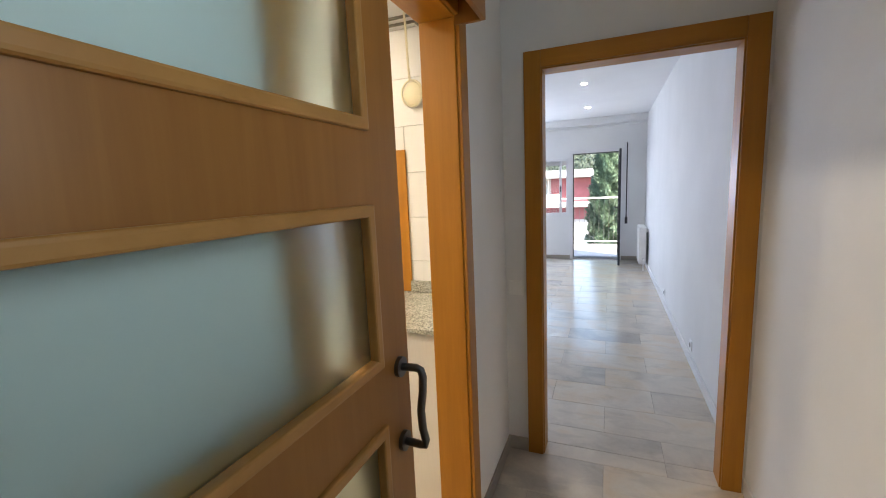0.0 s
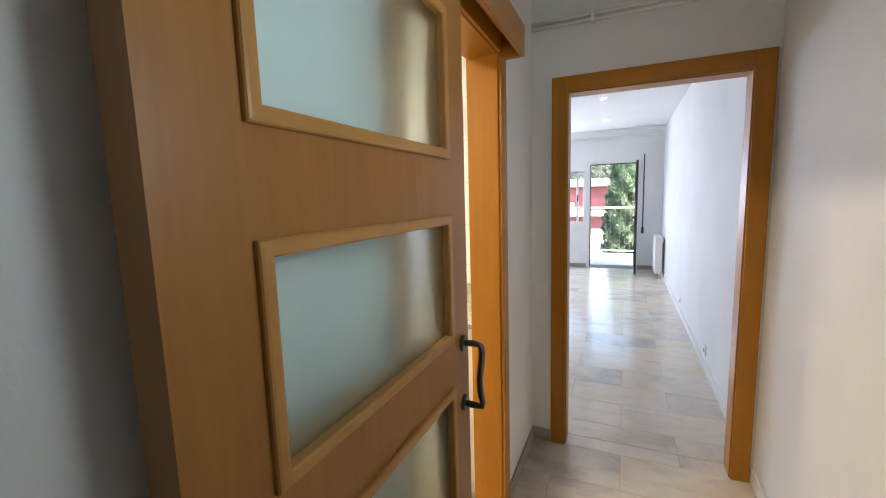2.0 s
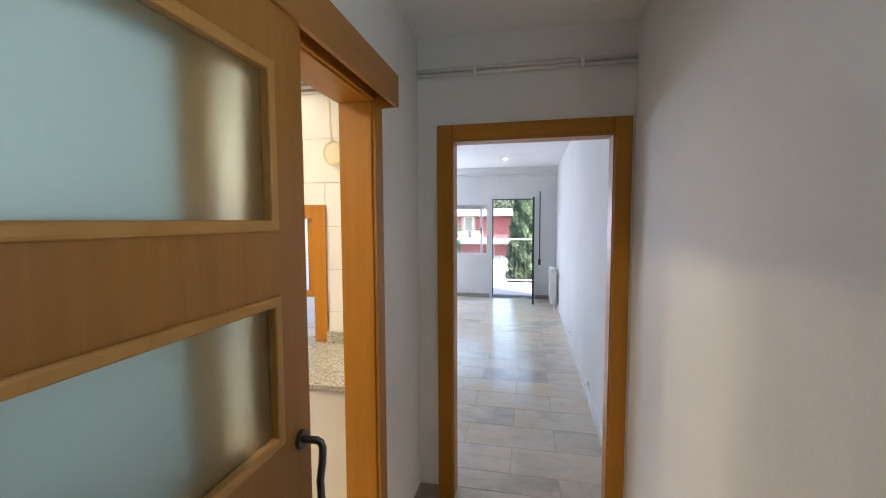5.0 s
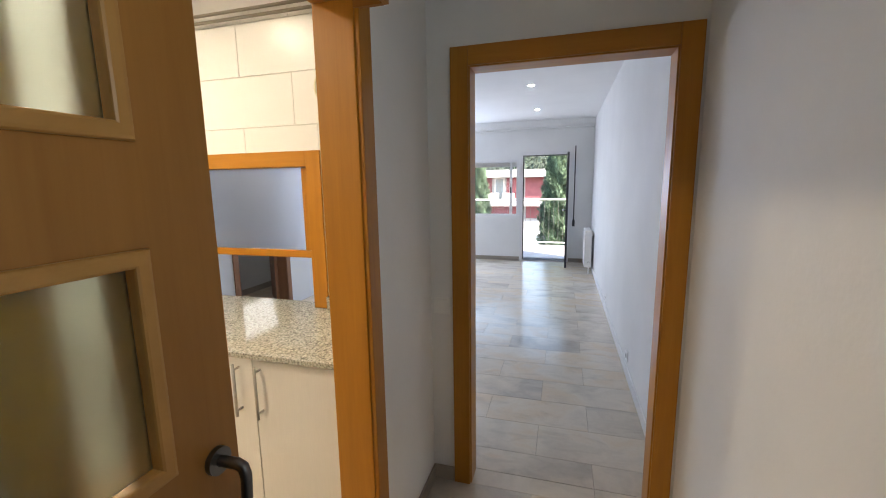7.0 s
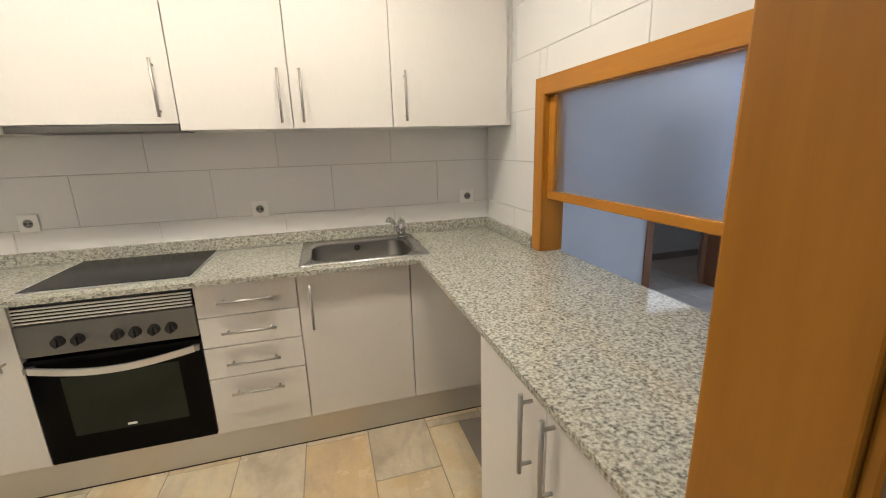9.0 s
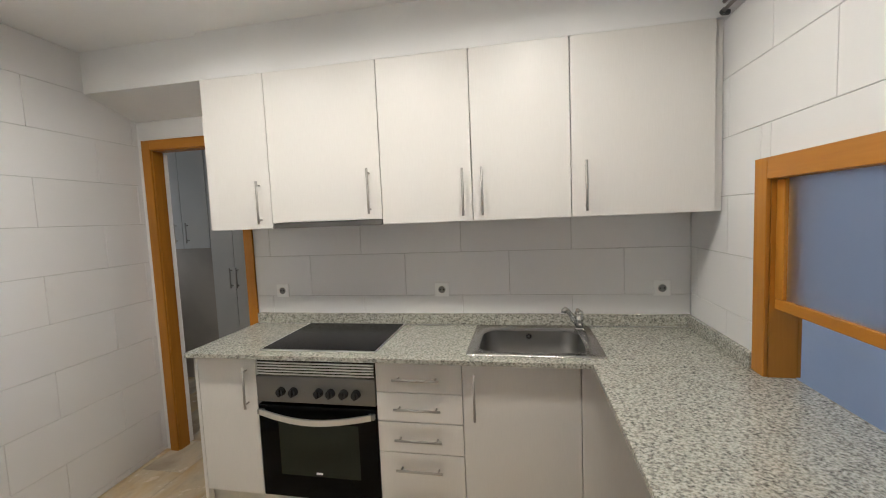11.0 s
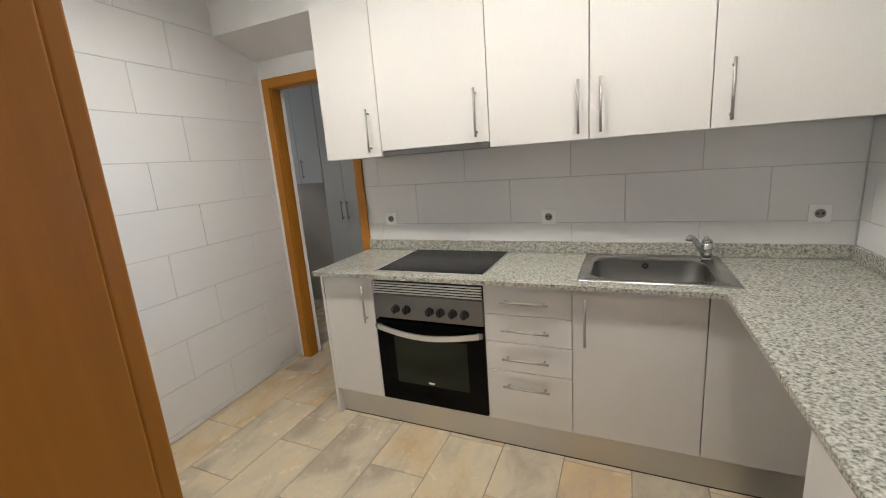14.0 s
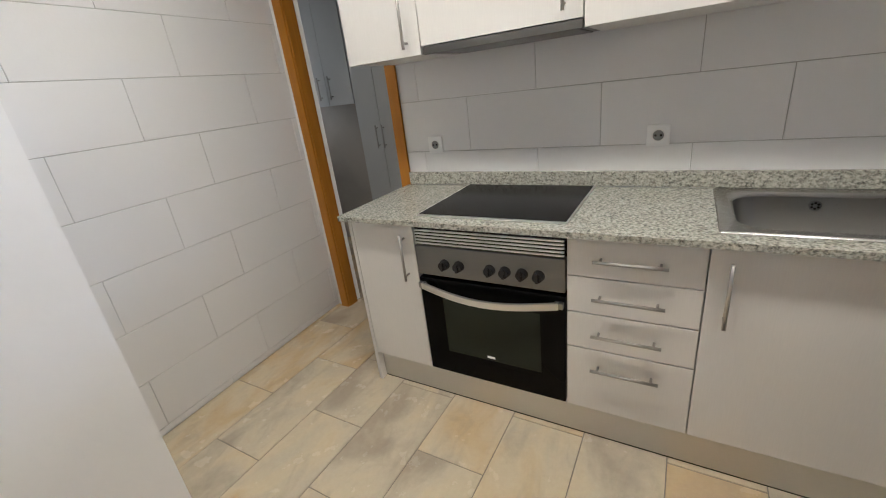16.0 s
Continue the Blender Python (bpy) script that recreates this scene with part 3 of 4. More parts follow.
# ---- oven, hob, sink ----
def oven():
    y0, y1 = -0.017, 0.587
    t = thing("oven", (-2.4, 0.285, 0.168), "built-in oven with black glass door and steel panel", "oven")
    part("body", box(-2.65, -2.165, y0, y1, 0.168, 0.867), BLACK, t)
    for i in range(5):
        part("vent_slat", box(FX - 0.006, FX + 0.003, y0 + 0.004, y1 - 0.004, 0.782 + i * 0.0135, 0.7885 + i * 0.0135, 0.002), BRIGHT, t)
    # solid black filler in place of a recess; its colour paints the shade
    part("vent_recess", box(-2.165, FX - 0.005, y0 + 0.004, y1 - 0.004, 0.778, 0.8655), BLACK, t, "solid black block painting the shade behind the vent slats")
    part("control_panel", box(-2.165, FX + 0.006, y0, y1, 0.648, 0.776, 0.004), PANELM, t)
    part("door", box(-2.165, FX + 0.004, y0, y1, 0.170, 0.632, 0.004), BGLASS, t)
    part("window", box(FX + 0.004, FX + 0.0052, 0.085, 0.495, 0.285, 0.548), OVWIN, t, "greenish oven window")
    pts = [(FX + 0.02 + 0.035 * math.sin(math.pi * k / 12), y0 + 0.02 + (y1 - y0 - 0.04) * k / 12, 0.602 - 0.022 * math.sin(math.pi * k / 12)) for k in range(13)]
    bm = bmesh.new()
    rows = []
    for p in pts:
        c = Vector(p)
        rows.append([bm.verts.new(c + Vector(o)) for o in ((0.007, 0, -0.013), (0.007, 0, 0.013), (-0.005, 0, 0.013), (-0.005, 0, -0.013))])
    for u, v in zip(rows, rows[1:]):
        for k in range(4):
            bm.faces.new((u[k], v[k], v[(k + 1) % 4], u[(k + 1) % 4]))
    bm.faces.new(rows[0])
    bm.faces.new(rows[-1][::-1])
    bmesh.ops.recalc_face_normals(bm, faces=bm.faces)
    h = part("handle", bm, BRIGHT, t, "bowed steel handle")
    for p in (pts[0], pts[-1]):
        part("handle_mount", box(FX + 0.004, p[0] + 0.004, p[1] - 0.016, p[1] + 0.016, p[2] - 0.012, p[2] + 0.012, 0.003), STEEL, h)
    for y in (0.116, 0.18, 0.31, 0.37, 0.435, 0.496):
        k = part("knob", tube((FX + 0.006, y, 0.704), (FX + 0.030, y, 0.704), 0.022, seg=24, r2=0.018), BLACK, t, "black rotary knob")
        part("knob_grip", box(FX + 0.030, FX + 0.037, y - 0.005, y + 0.005, 0.686, 0.722, 0.002), BLACK, k)
    part("logo", box(FX + 0.0052, FX + 0.0058, 0.268, 0.302, 0.296, 0.306), PLASTIC, t)


oven()
t = thing("hob", (-2.41, 0.29, 0.89), "black ceramic hob in a steel rim", "hob")
part("rim", box(-2.655, -2.163, -0.008, 0.588, 0.8905, 0.8955, 0.002), BRIGHT, t)
part("glass", box(-2.648, -2.176, -0.001, 0.581, 0.8952, 0.8968), HOBG, t, "black ceramic glass")


def sink():
    x0, x1, y0, y1 = -2.645, -2.163, 1.005, 1.60
    t = thing("sink", (-2.4, 1.3, 0.89), "stainless steel single-bowl inset sink", "sink")
    bx0, bx1, by0, by1, r = -2.565, -2.215, 1.055, 1.53, 0.085

    def ring(a0, a1, b0, b1, rad, z):
        out = []
        for cx, cy, s in ((a1 - rad, b1 - rad, 0), (a0 + rad, b1 - rad, 1), (a0 + rad, b0 + rad, 2), (a1 - rad, b0 + rad, 3)):
            for k in range(6):
                a = (s + k / 5) * math.pi / 2
                out.append((cx + rad * math.cos(a), cy + rad * math.sin(a), z))
        return out
    loops = [ring(x0, x1, y0, y1, 0.012, 0.8912), ring(x0 + 0.004, x1 - 0.004, y0 + 0.004, y1 - 0.004, 0.012, 0.898), ring(x0 + 0.012, x1 - 0.012, y0 + 0.012, y1 - 0.012, 0.012, 0.8955),
             ring(bx0 - 0.01, bx1 + 0.01, by0 - 0.01, by1 + 0.01, r + 0.01, 0.8950), ring(bx0, bx1, by0, by1, r, 0.888), ring(bx0 + 0.012, bx1 - 0.012, by0 + 0.012, by1 - 0.012, r, 0.76), ring(bx0 + 0.04, bx1 - 0.04, by0 + 0.04, by1 - 0.04, r * 0.7, 0.742)]
    # brighter steel paints the rim's highlights, darker steel the bowl's shade
    for name, some, mat in (("rim", loops[:5], RIMM), ("bowl", loops[4:], SINKM)):
        bm = bmesh.new()
        vs = [[bm.verts.new(p) for p in l] for l in some]
        for u, v in zip(vs, vs[1:]):
            for k in range(len(u)):
                bm.faces.new((u[k], u[(k + 1) % len(u)], v[(k + 1) % len(u)], v[k]))
        if name == "bowl":
            bm.faces.new(vs[-1])
        part(name, bm, mat, t, "", True)
    ov = part("overflow", tube((bx0 + 0.002, 1.285, 0.862), (bx0 + 0.0085, 1.285, 0.862), 0.0165, seg=24), CHROME, t, "chrome overflow rose")
    for k in range(6):
        a = math.pi / 6 + k * math.pi / 3
        c = Vector((bx0 + 0.0085, 1.285 + 0.0095 * math.cos(a), 0.862 + 0.0095 * math.sin(a)))
        part("hole", tube(c, c + Vector((0.0006, 0, 0)), 0.0037, seg=10), BLACK, ov)
    part("drain", tube((-2.40, 1.28, 0.742), (-2.40, 1.28, 0.747), 0.04, seg=28), CHROME, t)
    tp = thing("tap", (-2.60, 1.545, 0.895), "chrome single-lever mixer tap on the sink", "tap")
    bx, by = -2.595, 1.542
    part("base", tube((bx, by, 0.895), (bx, by, 0.903), 0.027, seg=28, r2=0.024), TAPM, tp, "", True)
    part("body", tube((bx, by, 0.903), (bx, by, 0.978), 0.020, seg=28, r2=0.022), TAPM, tp, "", True)
    part("spout", sweep([(bx, by - 0.010, 0.916), (bx + 0.008, by - 0.028, 0.945), (bx + 0.014, by - 0.044, 0.974), (bx + 0.020, by - 0.060, 0.996), (bx + 0.025, by - 0.070, 1.003), (bx + 0.029, by - 0.078, 0.997), (bx + 0.030, by - 0.080, 0.985)], 0.0125, 16), TAPM, tp, "", True)
    lev = part("lever", sweep([(bx, by + 0.004, 0.978), (bx, by, 0.990), (bx + 0.010, by - 0.005, 0.996), (bx + 0.024, by - 0.009, 1.000), (bx + 0.034, by - 0.011, 1.001)], 0.0085, 12), TAPM, tp, "", True)
    bm = bmesh.new()
    bmesh.ops.create_uvsphere(bm, u_segments=24, v_segments=12, radius=0.0225, matrix=Matrix.Translation((bx, by, 0.977)) @ Matrix.Diagonal((1, 1, 0.75, 1)))
    part("cap", bm, TAPM, lev, "", True)


sink()


# ---- hatch ----
ht = thing("serving_hatch", (-1.55, 2.1, 0.9), "orange beech serving hatch with a frosted sliding sash", "hatch", "", "structure")
for x0, x1 in ((-2.086, -2.01), (-1.09, -1.014)):
    part("architrave", box(x0, x1, 2.086, 2.1, 0.892, 1.658, 0.003), WOOD_Z, ht)
    part("architrave", box(x0, x1, 2.19, 2.204, 0.892, 1.658, 0.003), WOOD_Z, ht)
for f0, f1 in ((2.086, 2.1), (2.19, 2.204)):
    part("architrave", box(-2.0095, -1.0905, f0, f1, 1.585, 1.658, 0.003), WOOD_X, ht)
part("lining", box(-2.03, -2.008, 2.101, 2.189, 0.892, 1.605), WOOD_Z, ht)
part("lining", box(-1.092, -1.07, 2.101, 2.189, 0.892, 1.605), WOOD_Z, ht)
part("lining", box(-2.008, -1.092, 2.101, 2.189, 1.583, 1.605), WOOD_X, ht)
part("sash_rail", box(-2.007, -1.093, 2.115, 2.145, 1.138, 1.175, 0.005), WOOD_X, ht)
part("sash_stile", box(-2.007, -1.962, 2.115, 2.145, 1.176, 1.582, 0.003), WOOD_Z, ht)
part("sash_stile", box(-1.138, -1.093, 2.115, 2.145, 1.176, 1.582, 0.003), WOOD_Z, ht)
g = part("glass", box(-1.963, -1.137, 2.127, 2.132, 1.17, 1.583), HFROST, ht, "frosted glass pane")
g.visible_shadow = False

# ---- window and balcony ----
bd = thing("balcony_door_frame", (-0.25, 8.45, 0.02), "white aluminium frame of the balcony door", "door frame", "", "structure")
for x0, x1 in ((-0.70, -0.645), (0.145, 0.20)):
    part("jamb", box(x0, x1, 8.325, 8.40, 0.0, 2.06, 0.003), WHITEALU, bd)
part("head", box(-0.645, 0.145, 8.325, 8.40, 1.995, 2.06, 0.003), WHITEALU, bd)
part("seal", box(-0.645, -0.627, 8.322, 8.39, 0.03, 1.995), DARKALU, bd)
part("seal", box(-0.627, 0.145, 8.322, 8.39, 1.978, 1.995), DARKALU, bd)
part("sill", box(-0.66, 0.16, 8.33, 8.57, -0.02, 0.02), BALC, bd)
lf = thing("balcony_door", (0.15, 7.95, 0.03), "open glazed balcony door leaf with dark aluminium frame", "door")
for y0, y1 in ((7.60, 7.66), (8.27, 8.325)):
    part("stile", box(0.142, 0.175, y0, y1, 0.03, 1.99, 0.003), DARKALU, lf)
for z0, z1 in ((0.03, 0.13), (1.92, 1.99)):
    part("rail", box(0.142, 0.175, 7.66, 8.27, z0, z1, 0.003), DARKALU, lf)
g = part("glass", box(0.152, 0.160, 7.66, 8.27, 0.13, 1.92), PANE, lf)
g.visible_shadow = False
part("handle", sweep([(0.142, 7.63, 1.02), (0.10, 7.63, 1.02), (0.095, 7.65, 1.02), (0.095, 7.75, 1.02)], 0.009), DARKALU, lf)

wn1 = thing("window_1", (-1.5, 8.4, 0.86), "white aluminium sliding window above a low wall", "window", "", "structure")
for x0, x1 in ((-3.06, -3.01), (-1.78, -1.74), (-0.77, -0.72)):
    part("frame", box(x0, x1, 8.34, 8.41, 0.86, 1.93, 0.003), WHITEALU, wn1)
part("frame", box(-3.01, -0.77, 8.345, 8.408, 1.88, 1.93, 0.003), WHITEALU, wn1)
part("frame", box(-3.01, -0.77, 8.345, 8.408, 0.86, 0.90, 0.003), WHITEALU, wn1)
part("meeting_stile", box(-0.90, -0.855, 8.35, 8.40, 0.90, 1.88, 0.003), WHITEALU, wn1)
part("shutter", box(-3.01, -0.77, 8.412, 8.43, 1.80, 1.90), PIPE, wn1, "lowered edge of a roller shutter")
g = part("pane", box(-1.74, -0.90, 8.372, 8.377, 0.90, 1.88), PANE, wn1)
g.visible_shadow = False
part("latch", box(-0.888, -0.866, 8.335, 8.35, 1.30, 1.42, 0.003), DARKALU, wn1)
# shutter strap beside the door
t = thing("shutter_strap", (0.29, 8.33, 0.72), "dark roller shutter strap on the wall", "shutter strap")
part("strap", box(0.278, 0.298, 8.328, 8.333, 0.76, 2.14), DARKALU, t)
part("winder", box(0.265, 0.311, 8.320, 8.336, 0.68, 0.80, 0.004), DARKALU, t)


def radiator():
    t = thing("radiator", (0.53, 7.7, 0.12), "white column radiator on the living room wall", "radiator")
    for i in range(7):
        y = 7.42 + i * 0.075
        bm = box(0.455, 0.562, y, y + 0.066, 0.09, 0.70, 0.014)
        part("section", bm, PIPE, t)
    part("pipe", sweep([(0.52, 7.40, 0.18), (0.52, 7.37, 0.18), (0.52, 7.36, 0.17), (0.52, 7.36, 0.0)], 0.009), PIPE, t)
    part("valve", tube((0.52, 7.42, 0.18), (0.52, 7.37, 0.18), 0.016), CHROME, t)
    part("bracket", box(0.56, 0.60, 7.55, 7.58, 0.6, 0.66), PIPE, t)
    part("bracket", box(0.56, 0.60, 7.75, 7.78, 0.6, 0.66), PIPE, t)


radiator()
for sx, sy in ((-0.298, 5.40), (-0.325, 7.03)):
    t = thing("ceiling_spot", (sx, sy, LC_Z), "small lit recessed ceiling spotlight", "ceiling light", "living room spots")
    part("ring", tube((sx, sy, LC_Z - 0.006), (sx, sy, LC_Z), 0.044, seg=28), PLASTIC, t)
    part("lens", tube((sx, sy, LC_Z - 0.010), (sx, sy, LC_Z - 0.006), 0.026, seg=24), SPOT, t)
for lx, ly in LAMPS:
    t = thing("ceiling_light", (lx, ly, C_Z), "round lit LED ceiling panel in the kitchen", "ceiling light", "kitchen ceiling lights")
    part("ring", tube((lx, ly, C_Z - 0.014), (lx, ly, C_Z), 0.096, seg=40), PLASTIC, t)
    part("lens", tube((lx, ly, C_Z - 0.016), (lx, ly, C_Z - 0.014), 0.093, seg=40), LED, t)

bm = bmesh.new()
prof = [(8.337, 2.60), (8.15, 2.60), (8.15, 2.585), (8.165, 2.575), (8.185, 2.545), (8.225, 2.51), (8.275, 2.492), (8.30, 2.488), (8.30, 2.466), (8.337, 2.455)]
ends = [[bm.verts.new((x, py, pz)) for py, pz in prof] for x in (L_X0, L_X1)]
for k in range(len(prof)):
    m = (k + 1) % len(prof)
    bm.faces.new((ends[0][k], ends[1][k], ends[1][m], ends[0][m]))
bm.faces.new(ends[0])
bm.faces.new(ends[1][::-1])
bmesh.ops.recalc_face_normals(bm, faces=bm.faces)
setting("trim", bm, PLASTER, "white plaster cornice above the living room window", "cornice")

# ---- skirting ----
sk = thing("baseboard", (0, 2.1, 0), "grey-beige ceramic tile skirting", "baseboard", "", "structure")
part("strip", box(H_X0, H_X0 + 0.009, D_Y1 + 0.09, 2.178, 0, 0.075, 0.002), SKIRT, sk)
part("strip", box(H_X0, F_X0 - 0.088, 2.178, 2.187, 0, 0.075, 0.002), SKIRT, sk)
part("strip", box(H_X0, H_X0 + 0.009, H_Y0, D_Y0 - 0.09, 0, 0.075, 0.002), SKIRT, sk)
part("strip", box(H_X1 - 0.009, H_X1, H_Y0, 2.187, 0, 0.075, 0.002), PLASTER, sk, "white painted skirting")
part("strip", box(L_X1 - 0.009, L_X1, 2.32, 8.33, 0, 0.075, 0.002), PLASTER, sk, "white painted skirting")
part("strip", box(L_X0, -0.70, L_Y1 - 0.009, L_Y1, 0, 0.075, 0.002), SKIRT, sk)
part("strip", box(0.21, L_X1 - 0.01, L_Y1 - 0.009, L_Y1, 0, 0.075, 0.002), SKIRT, sk)
part("strip", box(-4.15, -4.141, 2.62, 7.0, 0, 0.08, 0.002), SKIRT, sk)


# ---- utility room ----
t = thing("utility_wall_cabinet", (-3.75, -1.9, 1.31), "pale grey wall cabinet with bar handles in the utility room", "wall cabinet")
part("body", box(-3.9, -3.622, -2.35, -1.462, 1.31, 2.45), UTIL, t)
for y0, y1, hy in ((-2.35, -1.735, -1.795), (-1.735, -1.462, -1.675)):
    d = part("door", box(-3.62, -3.60, y0 + 0.002, y1 - 0.002, 1.31, 2.44, 0.001), UTIL, t)
    bar_handle(d, (-3.60, hy, 1.36), (-3.60, hy, 1.54), (0.03, 0, 0))
# added panel; the niche's shade is put into its grey colour
part("niche_back", box(-3.88, -3.86, -2.35, -1.462, 0.0, 1.309), SKIRT, t)
t = thing("utility_tall_cabinet", (-3.75, -1.0, 0), "tall pale grey cupboard with bar handles in the utility room", "cupboard")
part("body", box(-3.9, -3.622, -1.46, -0.40, 0.0, 2.45), UTIL, t)
for y0, y1, z0, z1, hy, hz in ((-1.458, -1.235, 0.08, 2.44, -1.267, 0.95), (-1.235, -0.42, 0.08, 2.44, -1.204, 0.95)):
    d = part("door", box(-3.62, -3.60, y0 + 0.002, y1 - 0.002, z0, z1, 0.001), UTIL, t)
    bar_handle(d, (-3.60, hy, hz), (-3.60, hy, hz + 0.18), (0.03, 0, 0))
t = thing("utility_door", (-2.775, -1.05, 0), "white door leaf standing open into the utility room", "door")
part("leaf", box(-3.36, -2.78, -1.066, -1.030, 0.01, 1.985, 0.002), WHITEALU, t)
t.rotation_euler = (0, 0, radians(46))

# ---- inner corridor ----
cw = thing("window_2", (-4.2, 5.15, 1.9), "bright high window above the inner corridor", "window", "", "structure")
for y0, y1 in ((4.40, 4.43), (5.87, 5.90)):
    part("frame", box(-4.2, -4.14, y0, y1, 1.9, 2.56), WHITEALU, cw)
for z0, z1 in ((1.9, 1.93), (2.53, 2.56)):
    part("frame", box(-4.2, -4.14, 4.43, 5.87, z0, z1), WHITEALU, cw)
t = thing("brown_door", (-3.32, 4.60, 0), "brown wooden door leaf standing open into the corridor", "door")
part("leaf", box(-3.96, -3.32, 4.575, 4.613, 0.01, 2.0, 0.002), BROWN, t)
t.rotation_euler = (0, 0, radians(-46))


# ---- small fixtures ----
def plate(name, at, axis, sign, label, category, group="", socket=True):
    """A square switch or socket plate on a wall; axis is the wall's normal."""
    x, y, z = at
    t = thing(name, at, label, category, group)
    w = 0.04

    def slab(h, d0, d1, bev=0.003):
        if axis == "x":
            return box(x + sign * d0, x + sign * d1, y - h, y + h, z - h, z + h, bev)
        return box(x - h, x + h, y + sign * d0, y + sign * d1, z - h, z + h, bev)
    part("frame", slab(w, 0, 0.009), PLASTIC, t)
    if socket:
        n = Vector((sign, 0, 0)) if axis == "x" else Vector((0, sign, 0))
        c = Vector(at)
        side = Vector((0, 1, 0)) if axis == "x" else Vector((1, 0, 0))
        part("rim", tube(c + n * 0.009, c + n * 0.0105, 0.024, seg=28), PIPE, t)
        # flat disc, not sunk; the well's shade is put into its grey
        w2 = part("well", tube(c + n * 0.0105, c + n * 0.0112, 0.0195, seg=28), WELL, t, "flat disc with the socket well's shade in its grey")
        for k in (-0.0095, 0.0095):
            part("pin_hole", tube(c + n * 0.0112 + side * k, c + n * 0.0116 + side * k, 0.0042, seg=10), BLACK, w2)
    else:
        part("rocker", slab(0.028, 0.009, 0.0125), PLASTIC, t)
    return t


for sy in (-0.189, 0.809, 1.965):
    plate("socket", (-2.685, sy, 1.09), "x", 1, "white wall socket on the tiled splashback", "socket", "splashback sockets")
plate("light_switch", (-0.456, 2.187, 0.918), "y", -1, "white light switch beside the living room door", "light switch", "", False)
plate("socket", (L_X1 - 0.0005, 3.64, 0.16), "x", -1, "white wall socket near the floor", "socket", "living room sockets")
plate("socket", (L_X1 - 0.0005, 5.3, 0.16), "x", -1, "white wall socket near the floor", "socket", "living room sockets")

t = thing("hall_pipes", (0, 2.17, 2.34), "two thin white-painted pipes along the hall wall", "pipe")
for z in (2.353, 2.329):
    part("pipe", tube((-0.508, 2.172, z), (0.584, 2.172, z), 0.0095, seg=12), PIPE, t, "", True)
for x in (-0.2, 0.331):
    part("clip", box(x - 0.009, x + 0.009, 2.158, 2.187, 2.313, 2.369, 0.003), PIPE, t)
t = thing("kitchen_pipes", (-1.5, 2.07, 2.28), "two thin brown-grey pipes along the tiled kitchen wall", "pipe")
for z in (2.30, 2.268):
    part("pipe", tube((-2.29, 2.07, z), (-0.642, 2.07, z), 0.0075, seg=12), DARKPIPE, t, "", True)
part("end_elbow", sweep([(-2.29, 2.07, 2.268), (-2.305, 2.07, 2.268), (-2.312, 2.075, 2.268), (-2.313, 2.098, 2.268)], 0.011), PEWTER, t)
part("clip", box(-0.906, -0.894, 2.06, 2.1, 2.25, 2.318, 0.003), DARKPIPE, t)
t = thing("hanging_strainer", (-0.945, 2.075, 1.93), "cream round strainer hung by its handle from the pipes", "strainer")
bm = bmesh.new()
bmesh.ops.create_uvsphere(bm, u_segments=24, v_segments=12, radius=0.054, matrix=Matrix.Translation((-0.945, 2.078, 1.93)) @ Matrix.Diagonal((1, 0.32, 1.12, 1)))
part("bowl", bm, CREAM, t, "", True)
part("rim", sweep([(-0.945 + 0.057 * math.cos(a), 2.068, 1.93 + 0.064 * math.sin(a)) for a in (2 * math.pi * k / 28 for k in range(29))], 0.005, 8), CREAM, t, "", True)
part("handle", sweep([(-0.952, 2.066, 1.99), (-0.957, 2.064, 2.08), (-0.958, 2.058, 2.26), (-0.958, 2.05, 2.30), (-0.958, 2.06, 2.316), (-0.958, 2.075, 2.315), (-0.958, 2.082, 2.30)], 0.006, 8), CREAM, t, "", True)

# ---- balcony and outside ----
setting("balcony", box(-3.4, 0.9, 8.57, 10.5, -0.25, 0.0), BALC, "pale tiled balcony floor", "balcony")
rl = thing("balcony_railing", (-1.2, 10.42, 0), "white balcony railing with thin upright bars", "railing")
part("top_rail", box(-3.4, 0.9, 10.395, 10.445, 1.08, 1.115, 0.006), WHITEALU, rl)
part("bottom_rail", box(-3.4, 0.9, 10.405, 10.435, 0.06, 0.085, 0.003), WHITEALU, rl)
for i in range(40):
    x = -3.35 + i * 0.108
    part("bar", tube((x, 10.42, 0.0 if i % 10 == 0 else 0.075), (x, 10.42, 1.085), 0.0038, seg=8), PEWTER, rl)

ground = setting("ground", box(-400, 400, 10.6, 600, -4.7, -4.5), ASPHALT, "grey asphalt street below the balcony", "ground")


